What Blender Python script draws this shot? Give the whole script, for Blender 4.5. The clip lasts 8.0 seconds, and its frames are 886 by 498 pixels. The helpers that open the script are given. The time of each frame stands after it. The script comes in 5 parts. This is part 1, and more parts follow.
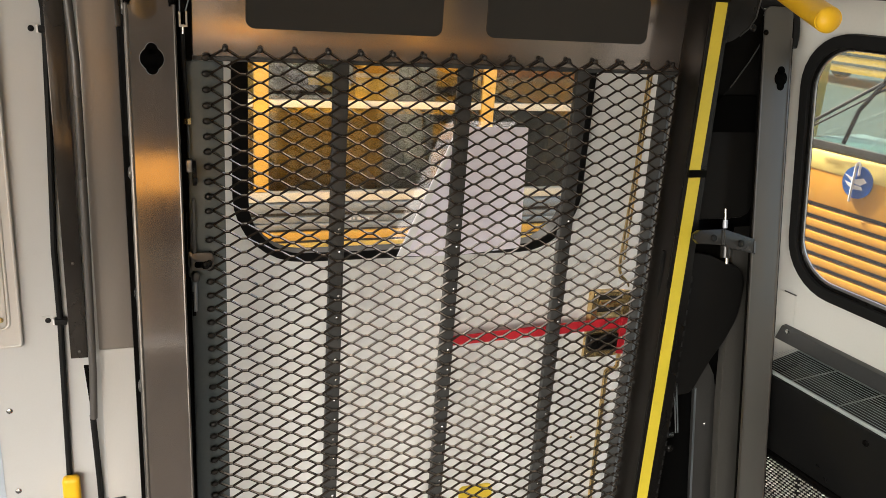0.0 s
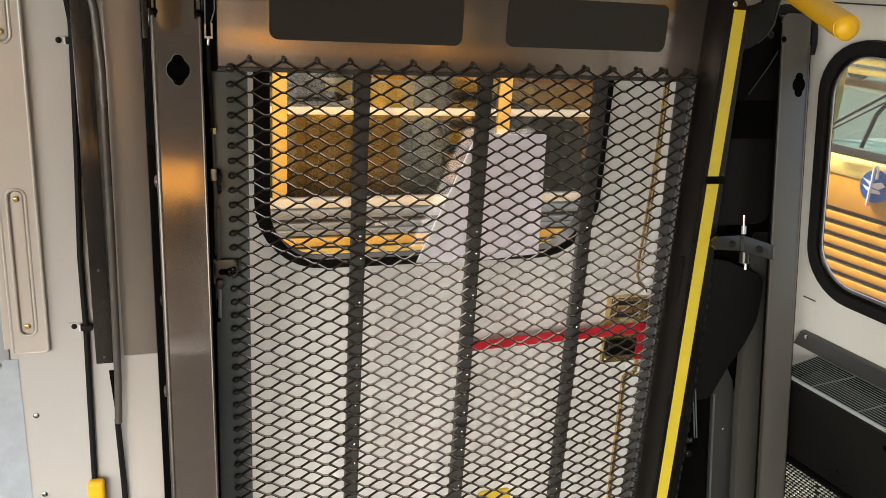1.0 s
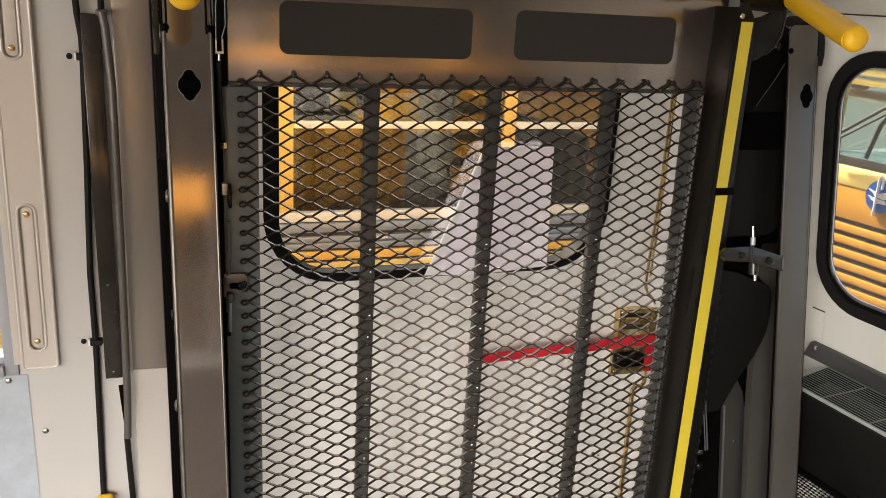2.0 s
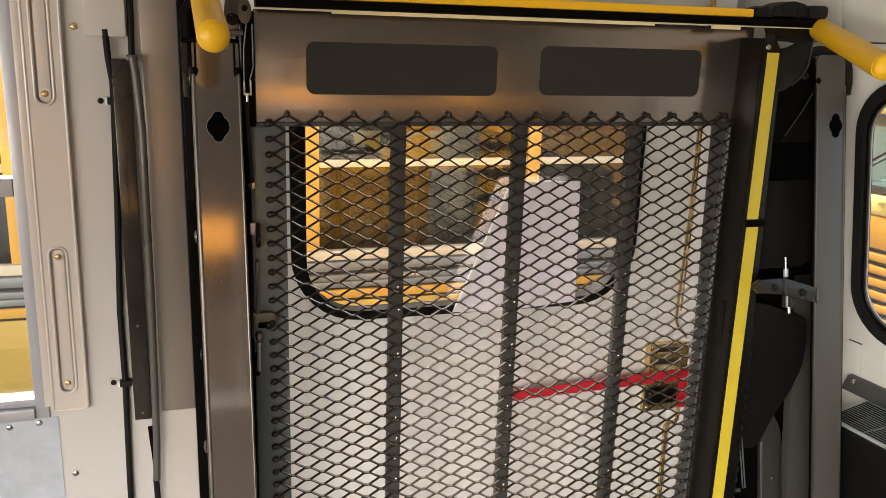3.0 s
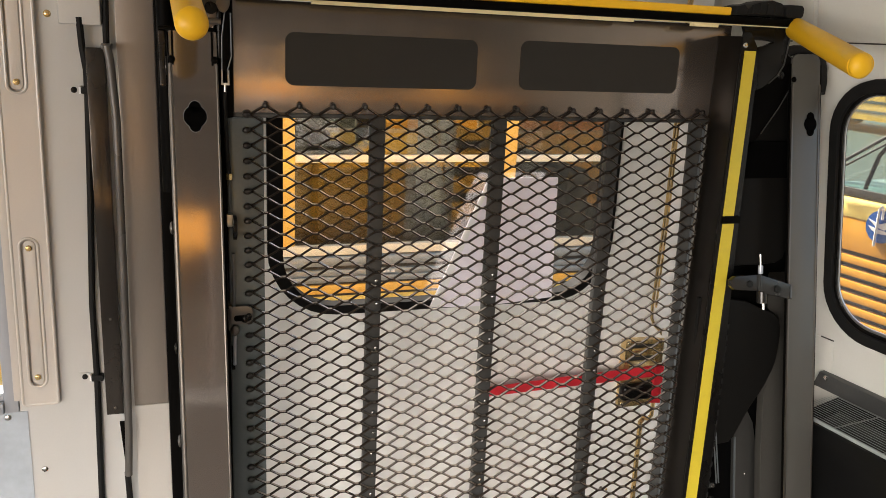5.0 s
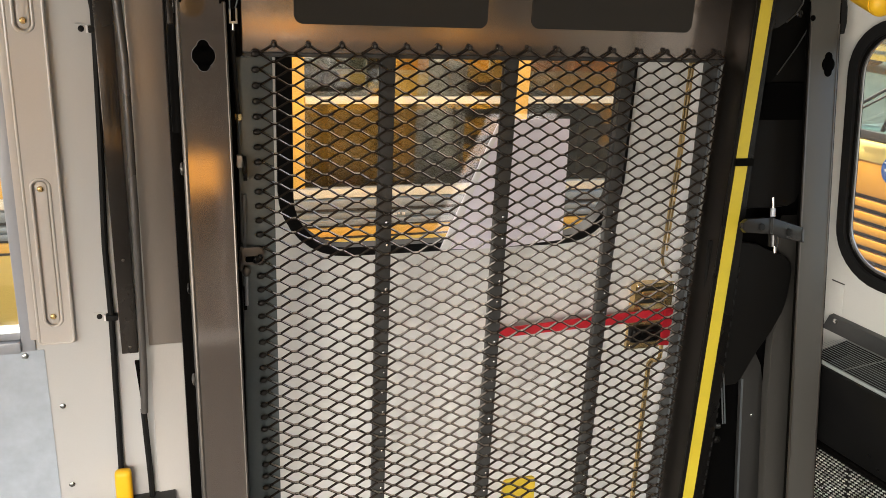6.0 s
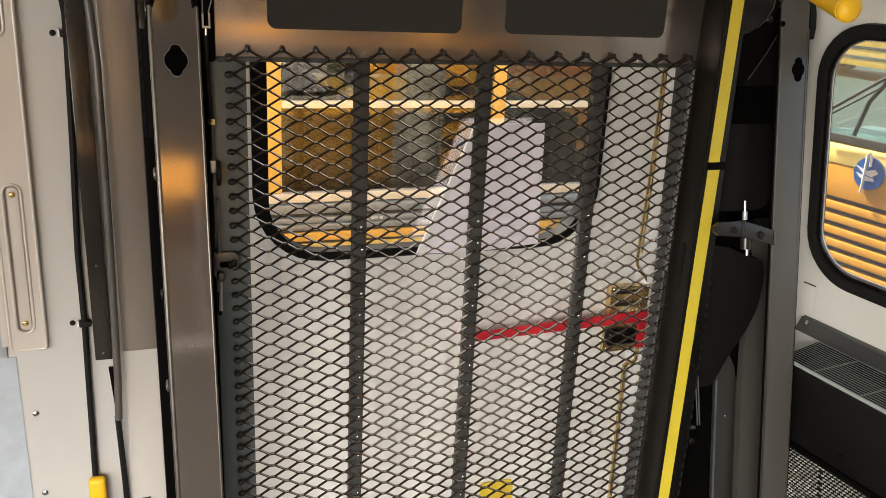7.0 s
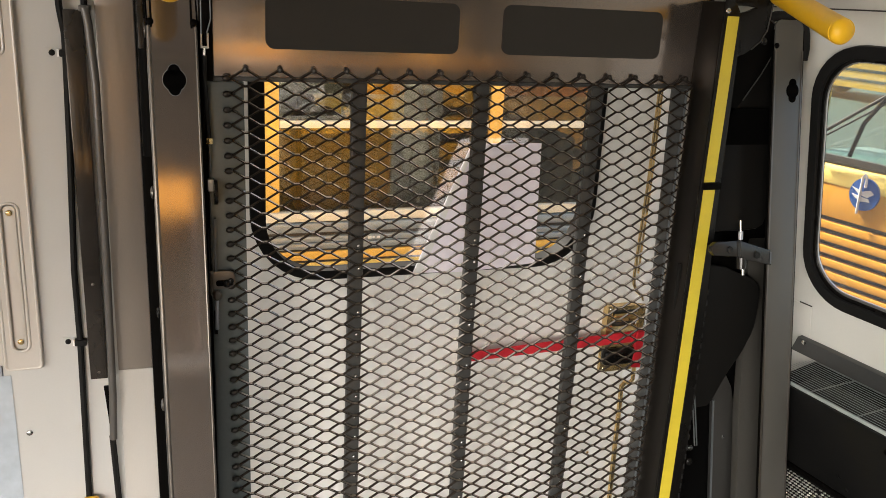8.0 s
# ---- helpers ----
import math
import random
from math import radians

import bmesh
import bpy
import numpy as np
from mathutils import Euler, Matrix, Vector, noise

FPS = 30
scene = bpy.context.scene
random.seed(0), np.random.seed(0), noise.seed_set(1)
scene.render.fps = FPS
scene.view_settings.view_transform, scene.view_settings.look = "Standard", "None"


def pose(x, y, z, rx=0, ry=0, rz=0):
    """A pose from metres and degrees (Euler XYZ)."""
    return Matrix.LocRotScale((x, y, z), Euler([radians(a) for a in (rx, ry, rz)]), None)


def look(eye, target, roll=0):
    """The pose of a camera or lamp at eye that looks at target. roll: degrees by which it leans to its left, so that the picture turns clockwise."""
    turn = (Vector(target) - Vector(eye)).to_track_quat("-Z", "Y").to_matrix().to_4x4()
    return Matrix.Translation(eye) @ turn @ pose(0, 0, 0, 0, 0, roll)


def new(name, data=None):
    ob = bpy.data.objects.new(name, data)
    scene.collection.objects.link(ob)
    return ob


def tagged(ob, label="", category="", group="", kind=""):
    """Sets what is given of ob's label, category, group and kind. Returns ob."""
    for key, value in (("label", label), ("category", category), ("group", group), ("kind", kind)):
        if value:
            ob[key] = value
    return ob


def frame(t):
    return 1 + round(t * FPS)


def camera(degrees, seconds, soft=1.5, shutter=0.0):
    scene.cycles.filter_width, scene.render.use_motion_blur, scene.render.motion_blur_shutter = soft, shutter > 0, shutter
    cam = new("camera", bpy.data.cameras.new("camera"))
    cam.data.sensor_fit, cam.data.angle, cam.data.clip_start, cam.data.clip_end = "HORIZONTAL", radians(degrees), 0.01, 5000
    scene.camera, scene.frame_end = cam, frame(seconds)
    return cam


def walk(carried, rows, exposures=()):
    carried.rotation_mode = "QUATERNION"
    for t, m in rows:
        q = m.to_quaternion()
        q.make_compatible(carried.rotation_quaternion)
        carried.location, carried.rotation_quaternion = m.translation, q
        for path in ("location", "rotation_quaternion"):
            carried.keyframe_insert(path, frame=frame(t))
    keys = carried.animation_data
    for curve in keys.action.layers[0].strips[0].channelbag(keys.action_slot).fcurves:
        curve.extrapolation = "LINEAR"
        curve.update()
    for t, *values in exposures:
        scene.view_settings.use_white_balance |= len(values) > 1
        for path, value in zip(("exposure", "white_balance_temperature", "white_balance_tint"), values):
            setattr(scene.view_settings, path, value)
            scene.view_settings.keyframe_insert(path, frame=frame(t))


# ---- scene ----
cam = camera(56.0, 8.0, soft=0.8)
# seconds, place, tilt, lean, turn
PATH = [
    (0.0, -0.1152, -1.3170, 1.4774, 71.885, 3.999, -20.254),
    (0.5, -0.1324, -1.3346, 1.4800, 70.870, 4.434, -19.676),
    (1.0, -0.1298, -1.3258, 1.4853, 72.116, 3.563, -19.217),
    (1.2, -0.1322, -1.3261, 1.4818, 73.001, 3.328, -18.966),
    (2.3, -0.1463, -1.3184, 1.4861, 72.957, 3.080, -18.884),
    (2.5, -0.1498, -1.3155, 1.4844, 74.055, 2.407, -18.157),
    (3.0, -0.1449, -1.3155, 1.4829, 75.421, 1.824, -17.101),
    (3.5, -0.1518, -1.3116, 1.4806, 76.115, 2.238, -17.254),
    (4.0, -0.1547, -1.3154, 1.4749, 76.340, 2.540, -17.647),
    (4.2, -0.1545, -1.3145, 1.4745, 76.330, 2.600, -18.270),
    (5.3, -0.1510, -1.3105, 1.4725, 74.540, 2.870, -19.040),
    (5.5, -0.1515, -1.3136, 1.4735, 73.608, 2.742, -18.467),
    (6.0, -0.1506, -1.3109, 1.4695, 71.539, 2.720, -18.398),
    (6.5, -0.1452, -1.3132, 1.4676, 71.466, 2.836, -19.060),
    (7.0, -0.1437, -1.3158, 1.4721, 71.846, 2.919, -19.826),
    (7.5, -0.1438, -1.3191, 1.4699, 72.451, 3.006, -20.035),
    (8.0, -0.1431, -1.3189, 1.4714, 73.233, 3.059, -19.935),
]
walk(cam, [(t, pose(x, y, z, rx, 0, rz) @ pose(0, 0, 0, 0, 0, lean)) for t, x, y, z, rx, lean, rz in PATH],
     exposures=[(0, 1.73, 6800, 9), (0.5, 1.69, 6800, 9), (1.2, 1.69, 6800, 9), (2.5, 1.72, 6950, 13), (4.2, 1.71, 7000, 13), (5.5, 1.70, 6850, 11), (8, 1.72, 6850, 10)])

# ---- light ----
SUN_ELEV, SUN_TURN = 47, 338
world = bpy.data.worlds.new("sky")
scene.world = world
world.use_nodes = True
wn = world.node_tree
sky = wn.nodes.new("ShaderNodeTexSky")
sky.sky_type = "NISHITA"
sky.sun_disc = False
sky.sun_elevation, sky.sun_rotation = radians(SUN_ELEV), radians(SUN_TURN)
sky.dust_density = 4.0
wn.nodes["Background"].inputs[1].default_value = 0.15
wn.links.new(sky.outputs[0], wn.nodes["Background"].inputs[0])

sun_data = bpy.data.lights.new("sun", "SUN")
sun_data.energy, sun_data.angle, sun_data.color = 5.0, radians(4), (1.0, 0.94, 0.85)
sun = new("sun", sun_data)
az, el = radians(SUN_TURN), radians(SUN_ELEV)
sun_way = Vector((math.sin(az) * math.cos(el), math.cos(az) * math.cos(el), math.sin(el)))
sun.matrix_world = look(sun_way * 30, (0, 0, 0))


def window_light(name, eye, target, width, height, watts, colour, spread=180):
    data = bpy.data.lights.new(name, "AREA")
    data.shape, data.size, data.size_y = "RECTANGLE", width, height
    data.energy, data.color, data.spread = watts, colour, radians(spread)
    ob = new(name, data)
    ob.matrix_world = look(eye, target)
    return ob


# ---- materials ----
def mat(name, base, rough=0.5, metal=0.0, vary=0.06, scale=8.0, grain=180.0, bump=0.05, stretch=(1, 1, 1),
        coat=0.0, rough_vary=0.1, island=0.0, dirt=None, dirt_amount=0.0, spec=0.5):
    m = bpy.data.materials.new(name)
    m.use_nodes = True
    n, l = m.node_tree.nodes, m.node_tree.links
    b = n["Principled BSDF"]
    tc = n.new("ShaderNodeTexCoord")
    mp = n.new("ShaderNodeMapping")
    mp.inputs["Scale"].default_value = stretch
    l.new(tc.outputs["Object"], mp.inputs[0])
    big = n.new("ShaderNodeTexNoise")
    big.inputs["Scale"].default_value, big.inputs["Detail"].default_value = scale, 6
    fine = n.new("ShaderNodeTexNoise")
    fine.inputs["Scale"].default_value, fine.inputs["Detail"].default_value = grain, 3
    l.new(mp.outputs[0], big.inputs[0]); l.new(mp.outputs[0], fine.inputs[0])
    mix = n.new("ShaderNodeMath"); mix.operation = "ADD"
    half = n.new("ShaderNodeMath"); half.operation = "MULTIPLY"; half.inputs[1].default_value = 0.5
    l.new(fine.outputs[0], half.inputs[0])
    l.new(big.outputs[0], mix.inputs[0]); l.new(half.outputs[0], mix.inputs[1])
    rng = n.new("ShaderNodeMapRange")
    rng.inputs["From Min"].default_value, rng.inputs["From Max"].default_value = 0.45, 1.05
    rng.inputs["To Min"].default_value, rng.inputs["To Max"].default_value = 1 - vary, 1 + vary
    l.new(mix.outputs[0], rng.inputs[0])
    hsv = n.new("ShaderNodeHueSaturation")
    hsv.inputs["Color"].default_value = (*base, 1)
    if island:
        oi = n.new("ShaderNodeObjectInfo")
        r2 = n.new("ShaderNodeMapRange")
        r2.inputs["To Min"].default_value, r2.inputs["To Max"].default_value = 1 - island, 1 + island
        l.new(oi.outputs["Random"], r2.inputs[0])
        mu = n.new("ShaderNodeMath"); mu.operation = "MULTIPLY"
        l.new(rng.outputs[0], mu.inputs[0]); l.new(r2.outputs[0], mu.inputs[1])
        l.new(mu.outputs[0], hsv.inputs["Value"])
    else:
        l.new(rng.outputs[0], hsv.inputs["Value"])
    out = hsv.outputs[0]
    if dirt:
        sp = n.new("ShaderNodeTexNoise")
        sp.inputs["Scale"].default_value, sp.inputs["Detail"].default_value = scale * 2.3, 9
        sp.inputs["Roughness"].default_value = 0.7
        l.new(mp.outputs[0], sp.inputs[0])
        ramp = n.new("ShaderNodeMapRange")
        ramp.inputs["From Min"].default_value, ramp.inputs["From Max"].default_value = 0.52, 0.75
        ramp.inputs["To Max"].default_value = dirt_amount
        l.new(sp.outputs[0], ramp.inputs[0])
        mx = n.new("ShaderNodeMixRGB")
        mx.inputs[2].default_value = (*dirt, 1)
        l.new(ramp.outputs[0], mx.inputs[0]); l.new(out, mx.inputs[1])
        out = mx.outputs[0]
    l.new(out, b.inputs["Base Color"])
    rr = n.new("ShaderNodeMapRange")
    rr.inputs["From Min"].default_value, rr.inputs["From Max"].default_value = 0.3, 0.7
    rr.inputs["To Min"].default_value, rr.inputs["To Max"].default_value = max(0.02, rough - rough_vary), min(1, rough + rough_vary)
    l.new(big.outputs[0], rr.inputs[0]); l.new(rr.outputs[0], b.inputs["Roughness"])
    b.inputs["Metallic"].default_value = metal
    b.inputs["Specular IOR Level"].default_value = spec
    b.inputs["Coat Weight"].default_value = coat
    if bump:
        bp = n.new("ShaderNodeBump")
        bp.inputs["Strength"].default_value, bp.inputs["Distance"].default_value = bump, 0.002
        l.new(mix.outputs[0], bp.inputs["Height"]); l.new(bp.outputs[0], b.inputs["Normal"])
    return m


def glass_mat(name, tint, gloss=0.12, rough=0.02):
    m = bpy.data.materials.new(name)
    m.use_nodes = True
    n, l = m.node_tree.nodes, m.node_tree.links
    n.remove(n["Principled BSDF"])
    clear = n.new("ShaderNodeBsdfTransparent"); clear.inputs[0].default_value = (*tint, 1)
    shine = n.new("ShaderNodeBsdfGlossy"); shine.inputs["Roughness"].default_value = rough
    mx = n.new("ShaderNodeMixShader"); mx.inputs[0].default_value = gloss
    l.new(clear.outputs[0], mx.inputs[1]); l.new(shine.outputs[0], mx.inputs[2])
    l.new(mx.outputs[0], n["Material Output"].inputs[0])
    return m


STEEL = mat("brushed_grey_steel", (0.14, 0.128, 0.116), 0.36, 0.85, 0.10, 5, 90, 0.05, (1, 1, 6), rough_vary=0.08)
PLATE = mat("satin_steel_plate", (0.265, 0.225, 0.198), 0.175, 0.9, 0.06, 4, 120, 0.004, (5, 1, 1), rough_vary=0.035)
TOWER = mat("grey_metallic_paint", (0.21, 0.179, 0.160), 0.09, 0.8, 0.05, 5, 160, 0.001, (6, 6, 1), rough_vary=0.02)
BLACK = mat("black_powder_coat", (0.0025, 0.0023, 0.0021), 0.45, 0.0, 0.15, 9, 260, 0.12, spec=0.03)
BLACKGLOSS = mat("black_gloss_metal", (0.006, 0.0056, 0.0052), 0.25, 0.0, 0.1, 9, 260, 0.05, spec=0.2)
CHANNEL = mat("black_satin_channel", (0.045, 0.039, 0.034), 0.24, 0.7, 0.1, 6, 200, 0.02)
RUBBER = mat("black_rubber", (0.010, 0.010, 0.010), 0.6, 0.0, 0.12, 12, 200, 0.1, spec=0.14)
GASKET = mat("black_gasket_rubber", (0.006, 0.006, 0.006), 0.6, 0.0, 0.12, 12, 200, 0.1, spec=0.1)
GRIPTAPE = mat("dark_grit_tape", (0.030, 0.028, 0.025), 0.85, 0.0, 0.10, 20, 900, 0.5, spec=0.12)
MESHMAT = mat("dark_mesh_paint", (0.020, 0.0150, 0.0118), 0.52, 0.0, 0.2, 20, 300, 0.10, spec=0.06)
# pale metal that paints the glint along the mesh strands
GLINTEDGE = mat("glint_edge_metal", (0.38, 0.33, 0.275), 0.30, 0.95, 0.35, 60, 300, 0.10)
BOLTGREY = mat("dull_zinc_bolt", (0.42, 0.41, 0.40), 0.2, 0.95, 0.15, 20, 300, 0.05)
KNUCKLE = mat("dark_weld", (0.03, 0.026, 0.023), 0.3, 0.6, 0.2, 20, 300, 0.1)
RAILGREY = mat("blue_grey_painted_steel", (0.10, 0.112, 0.12), 0.45, 0.3, 0.1, 8, 200, 0.08)
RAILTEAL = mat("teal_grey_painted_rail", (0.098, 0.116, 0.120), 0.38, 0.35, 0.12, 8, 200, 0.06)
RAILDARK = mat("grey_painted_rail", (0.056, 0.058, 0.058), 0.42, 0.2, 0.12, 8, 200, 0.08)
FLANGE = mat("dark_brown_satin_steel", (0.010, 0.0082, 0.0066), 0.36, 0.4, 0.12, 6, 200, 0.04, spec=0.3)
BARGREY = mat("dark_grey_bar", (0.044, 0.0445, 0.0435), 0.45, 0.3, 0.12, 10, 200, 0.1, dirt=(0.10, 0.09, 0.08), dirt_amount=0.3, spec=0.3)
YELLOW = mat("yellow_vinyl", (0.80, 0.46, 0.015), 0.42, 0.0, 0.05, 10, 200, 0.04)
PLATEYELLOW = mat("yellow_plate_paint", (0.72, 0.53, 0.05), 0.4, 0.0, 0.05, 10, 200, 0.04)
TAPE = mat("yellow_reflective_tape", (0.52, 0.41, 0.035), 0.42, 0.0, 0.06, 14, 300, 0.04, dirt=(0.3, 0.24, 0.05), dirt_amount=0.25)
CREAM = mat("cream_edge", (0.72, 0.62, 0.36), 0.45, 0.0, 0.05)
WALLPAINT = mat("warm_grey_wall_paint", (0.478, 0.481, 0.472), 0.42, 0.0, 0.035, 3, 300, 0.06, dirt=(0.40, 0.37, 0.33), dirt_amount=0.2)
POSTPAINT = mat("satin_post_cover", (0.53, 0.50, 0.465), 0.36, 0.05, 0.04, 3, 300, 0.04)
BLUEPANEL = mat("pale_blue_grey_panel", (0.40, 0.455, 0.515), 0.45, 0.0, 0.12, 22, 70, 0.4)
DOORPAINT = mat("off_white_door_paint", (0.755, 0.755, 0.73), 0.40, 0.0, 0.03, 2.5, 250, 0.05, dirt=(0.5, 0.47, 0.43), dirt_amount=0.25)
# one jamb in two tones: dark reflection painted above, bright one below
JAMBDARK = mat("jamb_dark_reflection", (0.27, 0.235, 0.208), 0.34, 0.45, 0.05, 3, 140, 0.02, (4, 4, 1), rough_vary=0.03)
JAMBLIGHT = mat("jamb_bright_reflection", (0.45, 0.435, 0.41), 0.42, 0.0, 0.04, 3, 140, 0.02, (4, 4, 1), rough_vary=0.03)
REARPAINT = mat("rear_wall_paint", (0.585, 0.59, 0.555), 0.4, 0.0, 0.035, 3, 250, 0.06, dirt=(0.45, 0.42, 0.38), dirt_amount=0.2)
ALU = mat("brushed_aluminium", (0.62, 0.61, 0.60), 0.35, 0.9, 0.05, 6, 200, 0.03, (1, 1, 6))
FRAMEALU = mat("dull_window_aluminium", (0.41, 0.435, 0.48), 0.45, 0.5, 0.06, 6, 200, 0.03, (1, 1, 6))
CHROME = mat("bright_zinc", (0.66, 0.65, 0.62), 0.22, 1.0, 0.06, 10, 200, 0.03)
BRASS = mat("yellow_zinc_plating", (0.66, 0.47, 0.21), 0.24, 0.75, 0.15, 25, 200, 0.05)
REDSTRAP = mat("red_webbing", (0.55, 0.012, 0.025), 0.7, 0.0, 0.12, 40, 700, 0.4)
REDPLASTIC = mat("red_plastic", (0.55, 0.01, 0.012), 0.2, 0.0, 0.04)
PAPER = mat("white_paper", (0.86, 0.82, 0.90), 0.75, 0.0, 0.03, 6, 200, 0.04)
FLOORMAT = mat("dark_ribbed_rubber_floor", (0.055, 0.052, 0.05), 0.65, 0.0, 0.15, 6, 200, 0.2)
CEILMAT = mat("white_ceiling_paint", (0.70, 0.68, 0.64), 0.45, 0.0, 0.03)
GRILLEMAT = mat("grey_grille", (0.24, 0.25, 0.25), 0.4, 0.6, 0.08)
SILVERMESH = mat("silver_mesh", (0.70, 0.69, 0.67), 0.34, 1.0, 0.15, 30, 200, 0.1)
BUSYELLOW = mat("school_bus_yellow", (0.78, 0.38, 0.05), 0.25, 0.0, 0.04, 2, 100, 0.02, coat=0.5)
# bus yellow made paler, so pillars and belts look overexposed
BUSPILLAR = mat("overlit_yellow", (0.86, 0.52, 0.11), 0.3, 0.0, 0.05, 3, 100, 0.02)
# bus yellow with bright daylight put into its colour
BUSPALE = mat("lit_pale_yellow", (0.86, 0.66, 0.20), 0.3, 0.0, 0.04)
BUSCREAM = mat("cream_window_rail", (0.80, 0.75, 0.60), 0.4, 0.0, 0.04)
BUSGREY = mat("steel_blue_rub_rail", (0.30, 0.34, 0.36), 0.4, 0.2, 0.12, 4, 60, 0.06)
BUSBLACK = mat("black_trim", (0.035, 0.032, 0.03), 0.5, 0.0, 0.1)
SEATBROWN = mat("grey_brown_seat_vinyl", (0.115, 0.112, 0.104), 0.5, 0.0, 0.15, 7, 200, 0.12)
INNERGREY = mat("bus_inner_lining", (0.30, 0.285, 0.245), 0.55, 0.0, 0.08)
ASPHALT = mat("worn_asphalt", (0.10, 0.10, 0.095), 0.85, 0.0, 0.2, 3, 120, 0.5)
GREENERY = mat("dark_foliage", (0.05, 0.08, 0.03), 0.8, 0.0, 0.5, 6, 40, 0.6)
LOGOBLUE = mat("blue_badge", (0.02, 0.11, 0.42), 0.3, 0.0, 0.04)
WHITE = mat("white_enamel", (0.80, 0.80, 0.80), 0.35, 0.0, 0.03)
ARMBLACK = mat("satin_black_arm", (0.008, 0.0078, 0.0074), 0.36, 0.0, 0.1, 6, 200, 0.06, spec=0.06)
LATCHMAT = mat("black_latch_paint", (0.016, 0.015, 0.014), 0.22, 0.0, 0.12, 9, 200, 0.04, spec=0.4)
HOUSING = mat("dark_grey_housing", (0.040, 0.0385, 0.035), 0.42, 0.1, 0.12, 6, 200, 0.06, spec=0.2)
SLATLIGHT = mat("pale_grey_slat", (0.36, 0.41, 0.405), 0.4, 0.3, 0.08)
HEATBLACK = mat("black_heater_enamel", (0.006, 0.006, 0.006), 0.35, 0.0, 0.15, 7, 200, 0.05, spec=0.16)
# near-black that stands for the shade inside holes and gaps
HOLESHADE = mat("hole_shade_black", (0.002, 0.002, 0.002), 0.9, 0.0, 0.05, spec=0.02)
# darker copy of the tower paint, for the right tower's dimmer reflections
TOWERSHADED = mat("shaded_grey_metallic_paint", (0.080, 0.0775, 0.071), 0.34, 0.3, 0.03, 3, 400, 0.002, (6, 6, 1), rough_vary=0.05)
STRUTDARK = mat("dark_grey_column_paint", (0.032, 0.0315, 0.030), 0.4, 0.1, 0.1, 6, 160, 0.05, spec=0.2)
STRUT = mat("grey_strut_paint", (0.095, 0.088, 0.082), 0.32, 0.15, 0.1, 6, 120, 0.04)
GLASS = glass_mat("clear_window_glass", (0.93, 0.95, 0.94), 0.06)
DOORGLASS = glass_mat("reflective_door_glass", (0.93, 0.95, 0.94), 0.055)
TINTED = glass_mat("brown_tinted_glass", (0.68, 0.645, 0.565), 0.05)
SMOKED = glass_mat("grey_smoked_glass", (0.72, 0.66, 0.60), 0.06)
TEAL = glass_mat("teal_tinted_glass", (0.30, 0.42, 0.36), 0.10)
DUSTY = glass_mat("dusty_window_glass", (0.90, 0.91, 0.89), 0.13, 0.65)
WINDSHIELD = glass_mat("green_windshield_glass", (0.84, 0.98, 0.92), 0.22, 0.04)


# ---- mesh tools ----
def keep_flat(bm, old):
    """Marks the broad faces of a bevelled form, so that only its rounded edges are shaded smooth."""
    lay = bm.faces.layers.int["flat"]
    for f in bm.faces:
        if f not in old:
            f.normal_update()
            f[lay] = int(max(abs(c) for c in f.normal) > 0.99995)


def box(bm, x0, x1, y0, y1, z0, z1, bevel=0.0, seg=2):
    old = set(bm.faces) if bevel else ()
    r = bmesh.ops.create_cube(bm, size=1.0)
    vs = r["verts"]
    bmesh.ops.scale(bm, vec=(abs(x1 - x0), abs(y1 - y0), abs(z1 - z0)), verts=vs)
    bmesh.ops.translate(bm, vec=((x0 + x1) / 2, (y0 + y1) / 2, (z0 + z1) / 2), verts=vs)
    if bevel:
        es = {e for v in vs for e in v.link_edges}
        bmesh.ops.bevel(bm, geom=list(es), offset=bevel, segments=seg, affect="EDGES", profile=0.6)
        keep_flat(bm, old)
    return bm


def rod(bm, a, b, r, seg=12, r2=None):
    a, b = Vector(a), Vector(b)
    d = b - a
    g = bmesh.ops.create_cone(bm, cap_ends=True, segments=seg, radius1=r, radius2=r if r2 is None else r2, depth=d.length)
    m = Matrix.Translation((a + b) / 2) @ d.to_track_quat("Z", "Y").to_matrix().to_4x4()
    bmesh.ops.transform(bm, matrix=m, verts=g["verts"])
    return bm


def ball(bm, c, r, scale=(1, 1, 1), seg=10):
    g = bmesh.ops.create_uvsphere(bm, u_segments=seg, v_segments=max(5, seg * 2 // 3), radius=r)
    bmesh.ops.scale(bm, vec=scale, verts=g["verts"])
    bmesh.ops.translate(bm, vec=c, verts=g["verts"])
    return bm


def tube(bm, pts, r, seg=8):
    """A bent round bar through the points."""
    pts = [Vector(p) for p in pts]
    rings, q, last = [], None, None
    for i, p in enumerate(pts):
        d = (pts[min(i + 1, len(pts) - 1)] - pts[max(i - 1, 0)]).normalized()
        q = d.to_track_quat("Z", "Y") if q is None else last.rotation_difference(d) @ q
        last = d
        rings.append([bm.verts.new(p + q @ Vector((r * math.cos(k * 2 * math.pi / seg), r * math.sin(k * 2 * math.pi / seg), 0))) for k in range(seg)])
    for a, b in zip(rings, rings[1:]):
        for k in range(seg):
            bm.faces.new((a[k], a[(k + 1) % seg], b[(k + 1) % seg], b[k]))
    bm.faces.new(rings[0][::-1]); bm.faces.new(rings[-1])
    return bm


